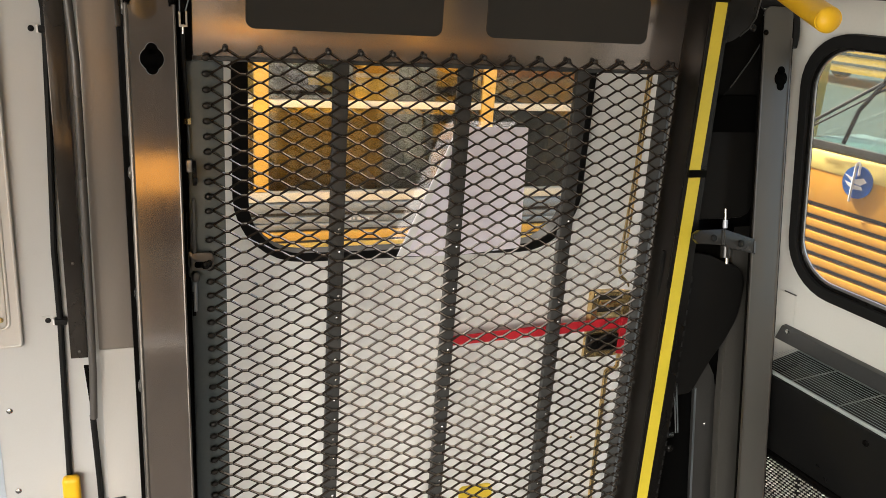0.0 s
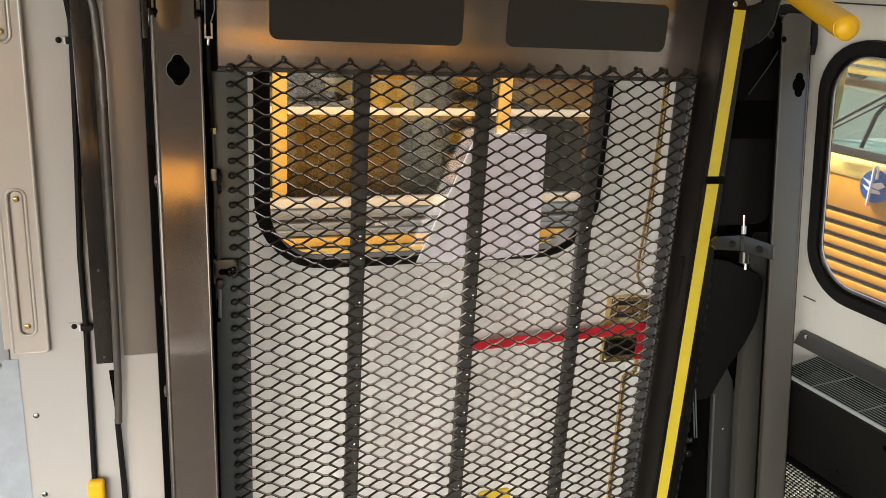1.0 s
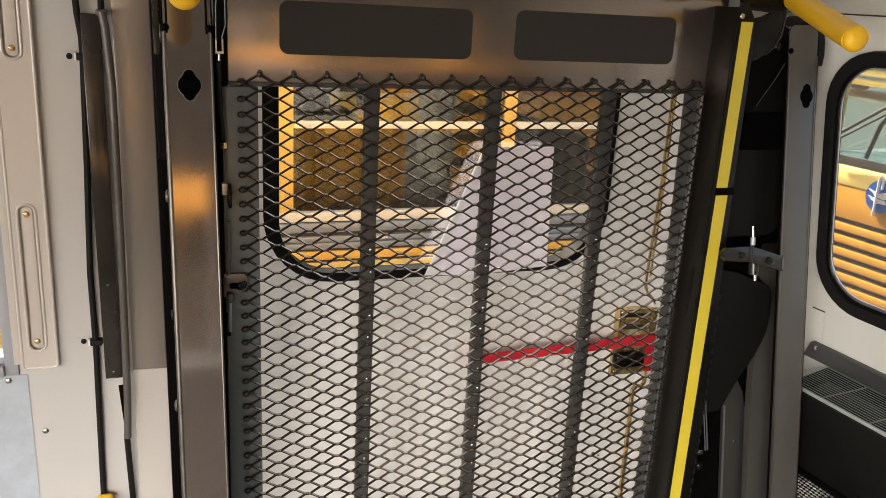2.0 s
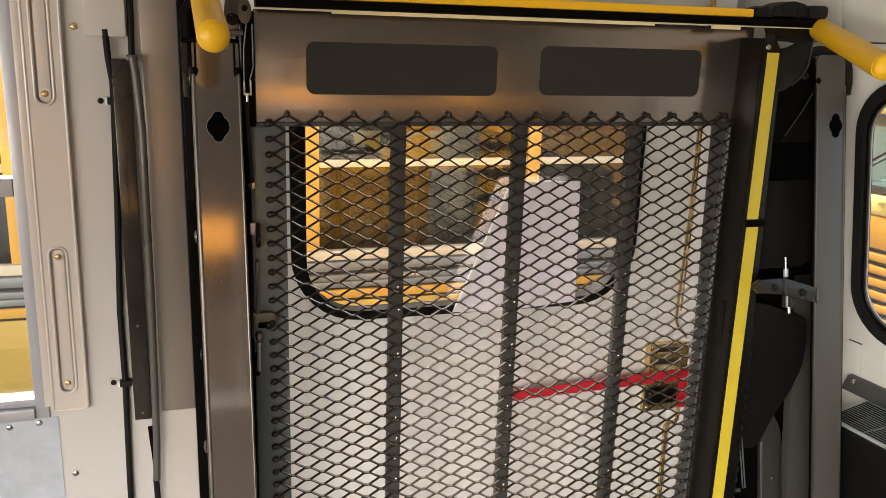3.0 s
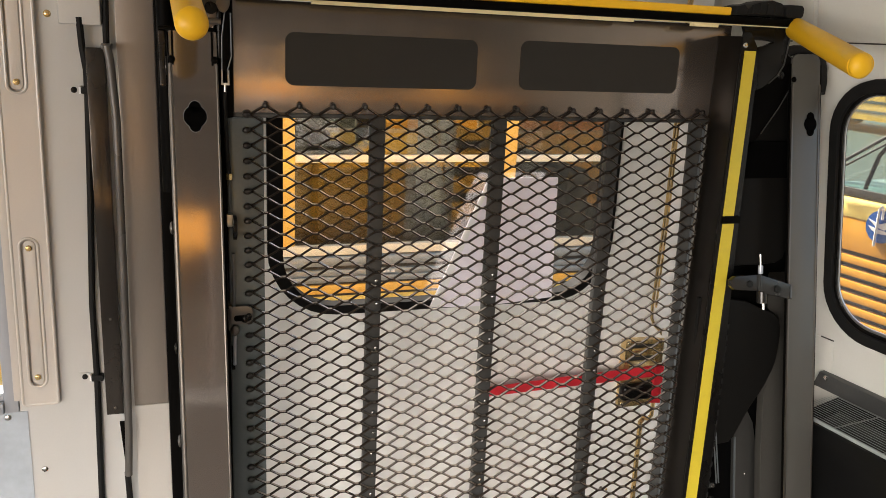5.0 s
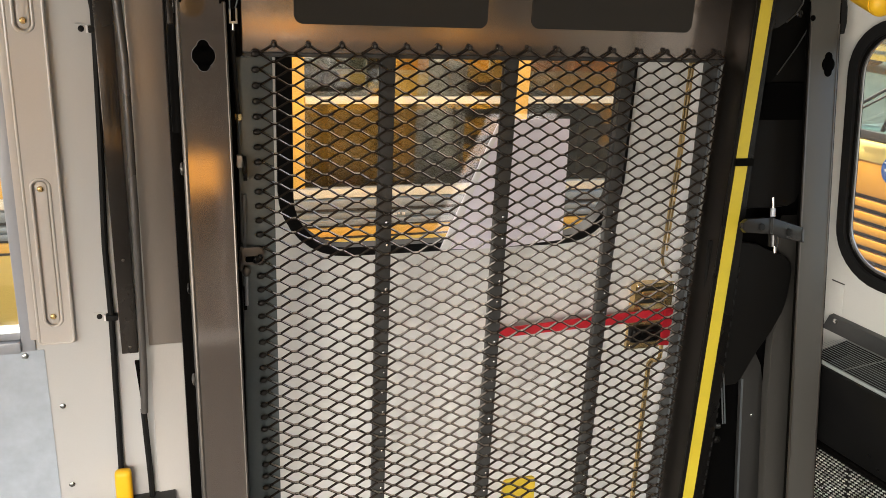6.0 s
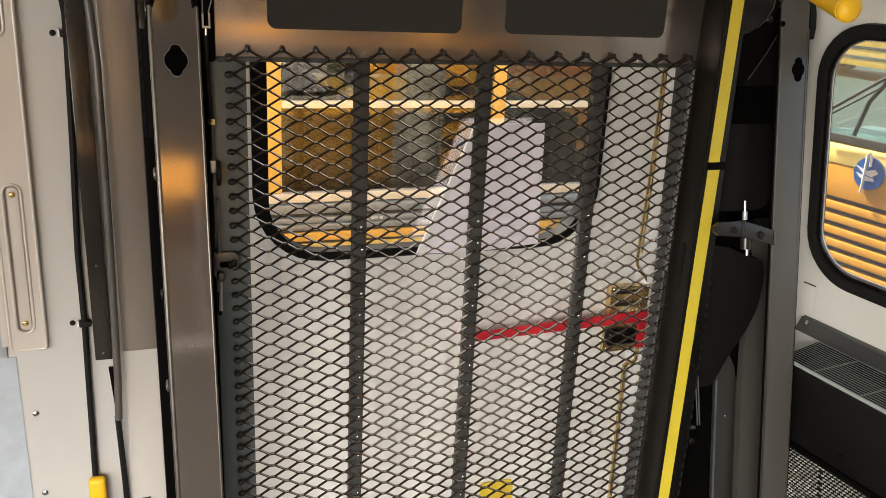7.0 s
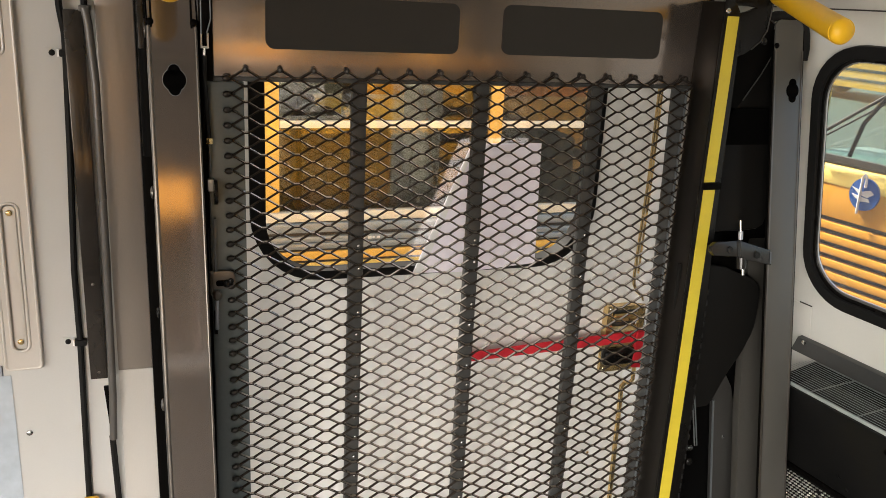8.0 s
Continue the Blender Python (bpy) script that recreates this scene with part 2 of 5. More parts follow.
def rounded(x0, x1, z0, z1, r, seg=8):
    """Outline of a rounded rectangle, anticlockwise."""
    out = []
    for cx, cz, a0 in ((x1 - r, z1 - r, 0), (x0 + r, z1 - r, 90), (x0 + r, z0 + r, 180), (x1 - r, z0 + r, 270)):
        for k in range(seg + 1):
            a = radians(a0 + 90 * k / seg)
            out.append((cx + r * math.cos(a), cz + r * math.sin(a)))
    return out


def slab(bm, outline, y0, y1, bevel=0.0):
    """A flat plate with the given x-z outline, from y0 to y1."""
    old = set(bm.faces) if bevel else ()
    f = [bm.verts.new((x, y0, z)) for x, z in outline]
    b = [bm.verts.new((x, y1, z)) for x, z in outline]
    n = len(f)
    faces = [bm.faces.new(f), bm.faces.new(b[::-1])]
    faces += [bm.faces.new((f[i], b[i], b[(i + 1) % n], f[(i + 1) % n])) for i in range(n)]
    bmesh.ops.recalc_face_normals(bm, faces=faces)
    if bevel:
        es = [e for e in faces[0].edges] + [e for e in faces[1].edges]
        bmesh.ops.bevel(bm, geom=es, offset=bevel, segments=2, affect="EDGES", profile=0.6)
        keep_flat(bm, old)
    return bm


def ring(bm, outer, inner, y0, y1):
    """A frame between two outlines with as many points each."""
    vs = [[bm.verts.new((x, y, z)) for x, z in o] for o in (outer, inner) for y in (y0, y1)]
    of, ob, nf, nb = vs
    n = len(of)
    faces = []
    for i in range(n):
        j = (i + 1) % n
        faces += [bm.faces.new((of[i], of[j], nf[j], nf[i])), bm.faces.new((ob[i], nb[i], nb[j], ob[j])),
                  bm.faces.new((of[i], ob[i], ob[j], of[j])), bm.faces.new((nf[i], nf[j], nb[j], nb[i]))]
    bmesh.ops.recalc_face_normals(bm, faces=faces)
    return bm


def holed(bm, x0, x1, z0, z1, hole, y0, y1):
    """A wall panel with one rounded opening."""
    n = len(hole)
    cx = sum(p[0] for p in hole) / n
    cz = sum(p[1] for p in hole) / n
    outer = []
    for x, z in hole:
        dx, dz = x - cx, z - cz
        s = min(((x1 if dx > 0 else x0) - cx) / dx if abs(dx) > 1e-6 else 1e9, ((z1 if dz > 0 else z0) - cz) / dz if abs(dz) > 1e-6 else 1e9)
        outer.append([cx + dx * s, cz + dz * s])
    for px, pz in ((x0, z0), (x0, z1), (x1, z0), (x1, z1)):
        k = min(range(n), key=lambda i: (outer[i][0] - px) ** 2 + (outer[i][1] - pz) ** 2)
        outer[k] = [px, pz]
    return ring(bm, outer, hole, y0, y1)


def mesh_ob(name, bm, material, smooth=True):
    me = bpy.data.meshes.new(name)
    bm.normal_update()
    bm.to_mesh(me)
    bm.free()
    me.materials.append(material)
    if smooth:
        plain = me.attributes.get("flat")
        for p in me.polygons:
            p.use_smooth = not (plain and plain.data[p.index].value)
        me.set_sharp_from_angle(angle=radians(35))
    return new(name, me)


def part(name, bm, material, parent, label=""):
    ob = mesh_ob(name, bm, material)
    ob.parent = parent
    return tagged(ob, label=label)


def B():
    bm = bmesh.new()
    bm.faces.layers.int.new("flat")
    return bm


def empty(name, m=None):
    ob = new(name)
    ob.empty_display_size = 0.1
    if m is not None:
        ob.matrix_world = m
    return ob


def screw(name, at, material, parent, r=0.005, axis="y"):
    bm = B()
    g = bmesh.ops.create_uvsphere(bm, u_segments=10, v_segments=6, radius=r)
    bmesh.ops.scale(bm, vec=(1, 0.45, 1), verts=g["verts"])
    box(bm, -r * 0.6, r * 0.6, -r * 0.5, -r * 0.38, -r * 0.12, r * 0.12)
    ob = part(name, bm, material, parent)
    ob.location = at
    return ob

# ---- setting: the shell of the bus ----
Y_WALL, Y_FAR, X_FRONT, Z_TOP = 0.30, -2.05, -4.2, 1.98


def structure(name, bm, material, label, category):
    return tagged(mesh_ob(name, bm, material), label, category, kind="structure")


structure("floor", box(B(), X_FRONT, 1.56, Y_FAR, Y_WALL + 0.06, -0.05, 0.0), FLOORMAT, "dark ribbed rubber bus floor", "floor")
structure("ceiling", box(B(), X_FRONT, 1.56, Y_FAR - 0.05, Y_WALL + 0.06, Z_TOP, Z_TOP + 0.04), CEILMAT, "off-white painted metal bus ceiling", "ceiling")

# wall with the lift door and the passenger window
wall = structure("wall_side", box(B(), -0.425, -0.1502, Y_WALL, Y_WALL + 0.05, 0, Z_TOP, 0.002), WALLPAINT, "warm grey painted metal side wall beside the lift door", "wall")
part("lower_panel", box(B(), X_FRONT, -0.4255, Y_WALL, Y_WALL + 0.05, 0, 0.745), BLUEPANEL, wall, "pale blue-grey textured panel under the window")
part("panel_edge", box(B(), -0.4255, -0.412, Y_WALL - 0.0015, Y_WALL, 0, 0.745), BLUEPANEL, wall)
part("upper_panel", box(B(), X_FRONT, -0.4255, Y_WALL, Y_WALL + 0.05, 1.62, Z_TOP), WALLPAINT, wall)
for k in range(5):
    x = -1.19 - 0.74 * k
    part("wall_post", box(B(), x, x + 0.1, Y_WALL, Y_WALL + 0.05, 0.745, 1.62), WALLPAINT, wall)

# wall across the aisle with its row of windows
far = structure("wall_opposite", box(B(), X_FRONT, 1.56, Y_FAR - 0.05, Y_FAR, 0, 0.80), WALLPAINT, "warm grey painted metal wall across the aisle", "wall")
part("upper_panel", box(B(), X_FRONT, 1.56, Y_FAR - 0.05, Y_FAR, 1.52, Z_TOP), WALLPAINT, far)
for k in range(6):
    x = -4.2 + 0.74 * k
    part("wall_post", box(B(), x, x + 0.1, Y_FAR - 0.05, Y_FAR, 0.80, 1.52), WALLPAINT, far)
# unseen panels, added to shape what the steel plate and door glass mirror
for x0, x1 in ((0.005, 0.755), (0.925, 1.56)):
    part("reflection_blind", box(B(), x0, x1, Y_FAR - 0.05, Y_FAR, 0.87, 1.52), WALLPAINT, far)
structure("wall_front", box(B(), X_FRONT - 0.05, X_FRONT, Y_FAR - 0.05, Y_WALL + 0.05, 0, Z_TOP), WALLPAINT, "plain painted metal wall at the front of the bus", "wall")

# rear wall: leans and turns a little; its own axes are along the wall, into the room (as -y) and up
REAR_U = Vector((0.10934, -0.99400, 0.0))
REAR_V = Vector((-0.16562, -0.01822, 0.98602))
REAR_N = Vector((-0.98011, -0.10781, -0.16662))
rear_m = Matrix(((REAR_U.x, -REAR_N.x, REAR_V.x, 1.12), (REAR_U.y, -REAR_N.y, REAR_V.y, -0.05), (REAR_U.z, -REAR_N.z, REAR_V.z, 1.2), (0, 0, 0, 1)))
rear_hole = rounded(-0.044, 0.642, -0.286, 0.222, 0.095)
rear = structure("wall_rear", holed(B(), -0.42, 2.04, -1.25, 0.84, rear_hole, 0.0, 0.014), REARPAINT, "off-white painted metal rear wall with a window", "wall")
rear.matrix_world = rear_m
skin = part("outer_skin", holed(B(), -0.42, 2.04, -1.25, 0.84, rear_hole, 0.0150, 0.019), BUSYELLOW, rear, "yellow outer skin")
for v in (-0.62, -0.42, 0.30):
    part("rub_rail", box(B(), -0.42, 2.1, 0.0195, 0.032, v, v + 0.07, 0.004), BUSBLACK, skin)
part("seam", box(B(), -0.42, 2.1, -0.0015, 0.0, 0.291, 0.2935), BUSBLACK, rear, "dark joint between wall panels")
part("seam", box(B(), -0.060, -0.028, -0.0015, 0.0, -0.322, -0.3195), BUSBLACK, rear)
part("lap_strip", box(B(), -0.12, -0.029, -0.002, 0.0, -0.44, -0.3225, 0.0008), REARPAINT, rear)
part("corner_trim", box(B(), -0.15, -0.098, -0.012, 0.0, -0.44, 0.86, 0.004), REARPAINT, rear, "pale corner trim beside the rear window")

win_r = structure("window_2", ring(B(), rounded(-0.049, 0.652, -0.296, 0.232, 0.108), rounded(-0.031, 0.626, -0.274, 0.209, 0.09), -0.014, 0.008), RUBBER,
                  "rear bus window in a thick black rubber gasket", "window")
win_r.matrix_world = rear_m
part("gasket_lip", ring(B(), rounded(-0.035, 0.63, -0.278, 0.213, 0.094), rounded(-0.025, 0.62, -0.268, 0.203, 0.085), -0.006, 0.006), BLACKGLOSS, win_r)
part("bright_edge", ring(B(), rounded(-0.0265, 0.6215, -0.2695, 0.2045, 0.086), rounded(-0.0225, 0.6165, -0.2615, 0.2005, 0.082), -0.002, 0.001), ALU, win_r, "thin bright metal edge round the glass")
pane = part("pane", slab(B(), rounded(-0.029, 0.624, -0.272, 0.207, 0.09), 0.0012, 0.004), DUSTY, win_r)
pane.visible_shadow = False

# passenger window in the side wall
win_l = structure("window_1", box(B(), -0.450, -0.4256, Y_WALL - 0.004, Y_WALL + 0.045, 0.745, 1.62, 0.003), FRAMEALU, "sliding bus window in an aluminium frame", "window")
part("sill", box(B(), -1.09, -0.450, Y_WALL - 0.012, Y_WALL + 0.04, 0.745, 0.768, 0.004), FRAMEALU, win_l)
part("sill_step", box(B(), -1.09, -0.450, Y_WALL + 0.0, Y_WALL + 0.04, 0.7685, 0.785, 0.003), FRAMEALU, win_l)
part("mid_rail", box(B(), -1.09, -0.450, Y_WALL - 0.006, Y_WALL + 0.03, 1.176, 1.210, 0.004), FRAMEALU, win_l)
part("head_rail", box(B(), -1.09, -0.450, Y_WALL - 0.004, Y_WALL + 0.04, 1.595, 1.62, 0.003), FRAMEALU, win_l)
part("jamb", box(B(), -1.09, -1.06, Y_WALL - 0.004, Y_WALL + 0.04, 0.7855, 1.594, 0.003), FRAMEALU, win_l)
for z0, z1, y in ((0.7855, 1.1755, 0.026), (1.2105, 1.5945, 0.014)):
    p = part("pane", box(B(), -1.06, -0.450, Y_WALL + y, Y_WALL + y + 0.004, z0, z1), GLASS, win_l)
    p.visible_shadow = False

# lift door, behind the lift
door_hole = rounded(0.050, 0.786, 0.907, 1.438, 0.120)
door = structure("door_1", holed(B(), -0.150, 0.972, -0.12, Z_TOP, door_hole, Y_WALL, Y_WALL + 0.04), DOORPAINT, "off-white metal lift door with a window and latch rods", "door")
gasket = part("window_gasket", ring(B(), rounded(0.036, 0.800, 0.903, 1.452, 0.14), rounded(0.066, 0.770, 0.922, 1.422, 0.11), Y_WALL - 0.012, Y_WALL + 0.024), GASKET, door, "thick black rubber window gasket")
p = part("pane", slab(B(), rounded(0.062, 0.774, 0.918, 1.426, 0.11), Y_WALL + 0.016, Y_WALL + 0.02), DOORGLASS, door)
p.visible_shadow = False
# whiter than the door and turned, to carry its edge's brighter light
strip = part("lit_edge_strip", slab(B(), [(0.0, -0.12), (0.056, -0.12), (0.056, Z_TOP - 0.01), (0.0, Z_TOP - 0.01)], -0.002, 0.0), WHITE, door, "strip along the door's edge, whitened and turned to look brightly lit")
strip.matrix_basis = pose(0.9305, Y_WALL - 0.002, 0, 0, 0, -24)
part("door_edge", box(B(), 0.9722, 0.979, Y_WALL - 0.02, Y_WALL + 0.04, -0.12, Z_TOP, 0.002), DOORPAINT, door)
part("outer_skin", holed(B(), -0.150, 0.972, -0.12, Z_TOP, rounded(0.030, 0.810, 0.885, 1.460, 0.125), Y_WALL + 0.0455, Y_WALL + 0.050), BUSYELLOW, door, "yellow outer skin")
part("head_rail", box(B(), -0.150, 0.972, Y_WALL - 0.004, Y_WALL, 1.60, 1.604), BUSBLACK, door)
jamb = structure("trim", box(B(), 1.083, 1.205, Y_WALL - 0.004, Y_WALL + 0.05, 0, Z_TOP, 0.003), REARPAINT, "pale painted metal jamb beside the lift door", "trim")
part("shadow_gap", box(B(), 1.0775, 1.0826, Y_WALL + 0.004, Y_WALL + 0.05, 0, Z_TOP), BUSBLACK, jamb)
part("inner_strip", box(B(), 0.9795, 1.077, Y_WALL + 0.002, Y_WALL + 0.05, 0, Z_TOP), WALLPAINT, jamb)
part("shadow_gap", box(B(), 1.2055, 1.2105, Y_WALL + 0.0, Y_WALL + 0.05, 0, Z_TOP), BUSBLACK, jamb)
part("outer_strip", box(B(), 1.211, 1.225, Y_WALL - 0.002, Y_WALL + 0.05, 0, Z_TOP), WALLPAINT, jamb)

# ---- outside ----
structure("ground", box(B(), -400, 400, -400, 400, -1.05, -1.0), ASPHALT, "worn grey asphalt yard", "ground")


def bench(parent, x, y0, y1, z):
    bm = B()
    box(bm, x - 0.05, x + 0.05, y0, y1, z + 0.42, z + 0.98, 0.03, 3)
    box(bm, x + 0.0, x + 0.42, y0, y1, z + 0.32, z + 0.46, 0.03, 3)
    return part("bench_seat", bm, SEATBROWN, parent, "grey-brown vinyl bench seat")


def side_bus(name, y, sign, label, x_first, pitch, count, top=2.75, shift=0.0, sash=2.46, turn=0, rail=BUSCREAM, wide=-1, glass=TINTED, side=BUSYELLOW, belts=True):
    """A bus seen from its side; its near side stands at y and its body goes on along sign * y."""
    bus = tagged(empty(name, pose(x_first, y, -1.0, 0, 0, turn)), label, "school bus")
    x1 = pitch * count + 0.05
    d = 2.3 * sign

    def b(x0, x2, a, c, z0, z1, bevel=0.0):
        return box(B(), x0, x2, min(a * sign, c * sign), max(a * sign, c * sign), z0, z1, bevel)
    part("lower_side", b(-0.6, x1 + 0.1, 0, 0.03, 0.40, 1.5575 if belts else 1.7075), side, bus, "glossy yellow lower side")
    for z in (0.62, 0.92, 1.22):
        part("rub_rail", b(-0.6, x1 + 0.1, -0.022, -0.001, z, z + 0.09, 0.008), BUSBLACK, bus, "black rub rail")
    if belts:
        part("belt_groove", b(-0.6, x1 + 0.1, 0.004, 0.03, 1.558, 1.567), BUSBLACK, bus)
        part("belt_yellow", b(-0.6, x1 + 0.1, -0.006, 0.03, 1.568, 1.600, 0.004), BUSPILLAR, bus, "glossy yellow belt")
        part("belt_groove", b(-0.6, x1 + 0.1, 0.003, 0.03, 1.6005, 1.608), BUSBLACK, bus)
        part("belt_rail", b(-0.6, x1 + 0.1, -0.012, 0.02, 1.609, 1.632, 0.008), BUSGREY, bus, "dull grey metal belt rail")
        part("belt_rail", b(-0.6, x1 + 0.1, -0.009, 0.02, 1.633, 1.656, 0.008), BUSGREY, bus, "dull grey metal belt rail")
        part("belt_groove", b(-0.6, x1 + 0.1, 0.003, 0.03, 1.657, 1.668), BUSBLACK, bus)
        part("belt_rail", b(-0.6, x1 + 0.1, -0.014, 0.02, 1.669, 1.704, 0.010), BUSGREY, bus, "pale steel-blue metal belt rail")
    part("window_ledge", b(-0.6, x1 + 0.1, -0.006, 0.03, 1.708, 1.742, 0.004), rail, bus, "window ledge")
    at = [k * pitch - (shift if k * pitch + x_first < 0.1 else 0) for k in range(count + 1)]
    for k, x in enumerate(at):
        half = 0.12 if k == wide else 0.024
        part("pillar", b(x - half, x + half, 0.0, 0.03, 1.743, sash, 0.004), BUSPILLAR, bus)
    for k in range(count):
        a, c = at[k] + (0.121 if k == wide else 0.025), at[k + 1] - (0.121 if k + 1 == wide else 0.025)
        w = part("window", b(a, c, 0.004, 0.026, 2.030, 2.056, 0.004), rail, bus, "mid rail of a sash window")
        part("pane", b(a, c, 0.014, 0.018, 1.743, 2.029), glass, w)
        part("pane", b(a, c, 0.010, 0.013, 2.057, sash), glass, w)
    part("upper_side", b(-0.6, x1 + 0.1, 0, 0.03, sash + 0.001, top), BUSYELLOW, bus)
    part("roof", b(-0.6, x1 + 0.1, 0, 2.3, top + 0.001, top + 0.05), BUSYELLOW, bus)
    part("inner_floor", b(-0.6, x1 + 0.1, 0.031, 2.27, 0.98, 1.0), BUSBLACK, bus)
    part("far_side", b(-0.6, x1 + 0.1, 2.27, 2.30, 0.40, 1.70), INNERGREY, bus)
    part("far_side", b(-0.6, x1 + 0.1, 2.27, 2.30, 2.40, top), INNERGREY, bus)
    for k in range(count + 1):
        part("far_pillar", b(k * pitch - 0.06, k * pitch + 0.06, 2.27, 2.30, 1.701, 2.399), INNERGREY, bus)
    for xe in (-0.63, x1 + 0.101):
        part("end_wall", b(xe, xe + 0.029, 0, 2.3, 0.40, 1.62), INNERGREY, bus)
        part("end_wall", b(xe, xe + 0.029, 0, 2.3, 2.45, top + 0.05), INNERGREY, bus)
        part("end_window", b(xe + 0.010, xe + 0.016, 0.02, 2.28, 1.6205, 2.4495), glass, bus)
    for k in range(count):
        for y0, y1 in ((0.12, 0.98), (1.32, 2.18)):
            bench(bus, k * pitch + 0.35, min(y0 * sign, y1 * sign), max(y0 * sign, y1 * sign), 1.0)
    for x in (0.6, x1 - 0.4):
        for yy in (0.0, 2.05):
            bm = B()
            rod(bm, (x, (yy + 0.02) * sign, 0.48), (x, (yy + 0.25) * sign, 0.48), 0.48, 28)
            w = part("wheel", bm, RUBBER, bus, "black rubber bus tyre")
            part("rim", rod(B(), (x, (yy + 0.015) * sign, 0.48), (x, (yy + 0.10) * sign, 0.48), 0.26, 24), BUSYELLOW, w)
    return bus


# lower side in the paler yellow, for its overexposed look
near_bus = side_bus("parked_bus", 1.45, 1, "yellow school bus parked close alongside the lift door", 0.240 - 0.80 * 6, 0.80, 8, shift=0.110, side=BUSPALE)
for k, w in enumerate((0.010, 0.006, 0.013, 0.008, 0.011)):
    part("lettering", box(B(), 5.10 + 0.016 * k, 5.10 + 0.016 * k + w, -0.0145, -0.0125, 1.641 + 0.002 * (k % 2), 1.650), WHITE, near_bus)
# unseen bus; dark rails and one wide pillar shaped for its reflections
side_bus("parked_bus", -4.6, -1, "yellow school bus parked across the yard", 1.63 - 0.80 * 7, 0.80, 9, 3.10, shift=0.35, sash=2.66, rail=BUSBLACK, wide=7, glass=SMOKED)
# unseen bands, added to be mirrored in the facing bus's windshield
part("mirror_band", box(B(), 6.5805, 6.586, 0.02, 1.9, 2.55, 2.615, 0.002), BUSCREAM, near_bus, "added cream band for the windshield's reflection")
part("mirror_band", box(B(), 6.5805, 6.586, 0.02, 1.9, 2.44, 2.51, 0.002), BUSYELLOW, near_bus, "added yellow band for the windshield's reflection")
# paler yellow brightens this bus's unlit lower side
next_bus = side_bus("parked_bus", 4.9, 1, "yellow school bus parked in the next row", 0.6 - 0.80 * 6, 0.80, 12, glass=TEAL, side=BUSPALE, belts=False)
part("blank_panel", box(B(), 5.55, 9.7, -0.012, -0.002, 1.7435, 2.10, 0.003), BUSYELLOW, next_bus, "yellow blank panel over the windows")


side_bus("parked_bus", 23.0, 1, "yellow school bus standing across the end of the yard", 21.0, 0.80, 9, turn=-90)


def hedge():
    """Leafy bushes along the yard's edge."""
    rnd = random.Random(4)
    verts, faces = [], []
    for k in range(3600):
        x, y = rnd.uniform(-7, 2.5), 9.0 + rnd.gauss(0, 0.5)
        top = 2.2 + 0.5 * math.sin(x * 1.3) + 0.3 * math.sin(x * 3.1 + 1)
        z = -1.0 + rnd.random() * top
        s = rnd.uniform(0.05, 0.13)
        a, t = rnd.uniform(0, 6.28), rnd.uniform(-0.9, 0.9)
        u = Vector((math.cos(a), math.sin(a), t)).normalized() * s
        v = Vector((-math.sin(a) * 0.5, math.cos(a) * 0.5, rnd.uniform(0.3, 1))).normalized() * s * 0.6
        c, b = Vector((x, y, z)), len(verts)
        verts += [tuple(c - u), tuple(c + v), tuple(c + u), tuple(c - v)]
        faces.append((b, b + 1, b + 2, b + 3))
    me = bpy.data.meshes.new("hedge")
    me.from_pydata(verts, [], faces)
    me.materials.append(GREENERY)
    return tagged(new("hedge", me), "dark green leafy hedge at the yard's edge", "hedge", kind="stuff")


hedge()


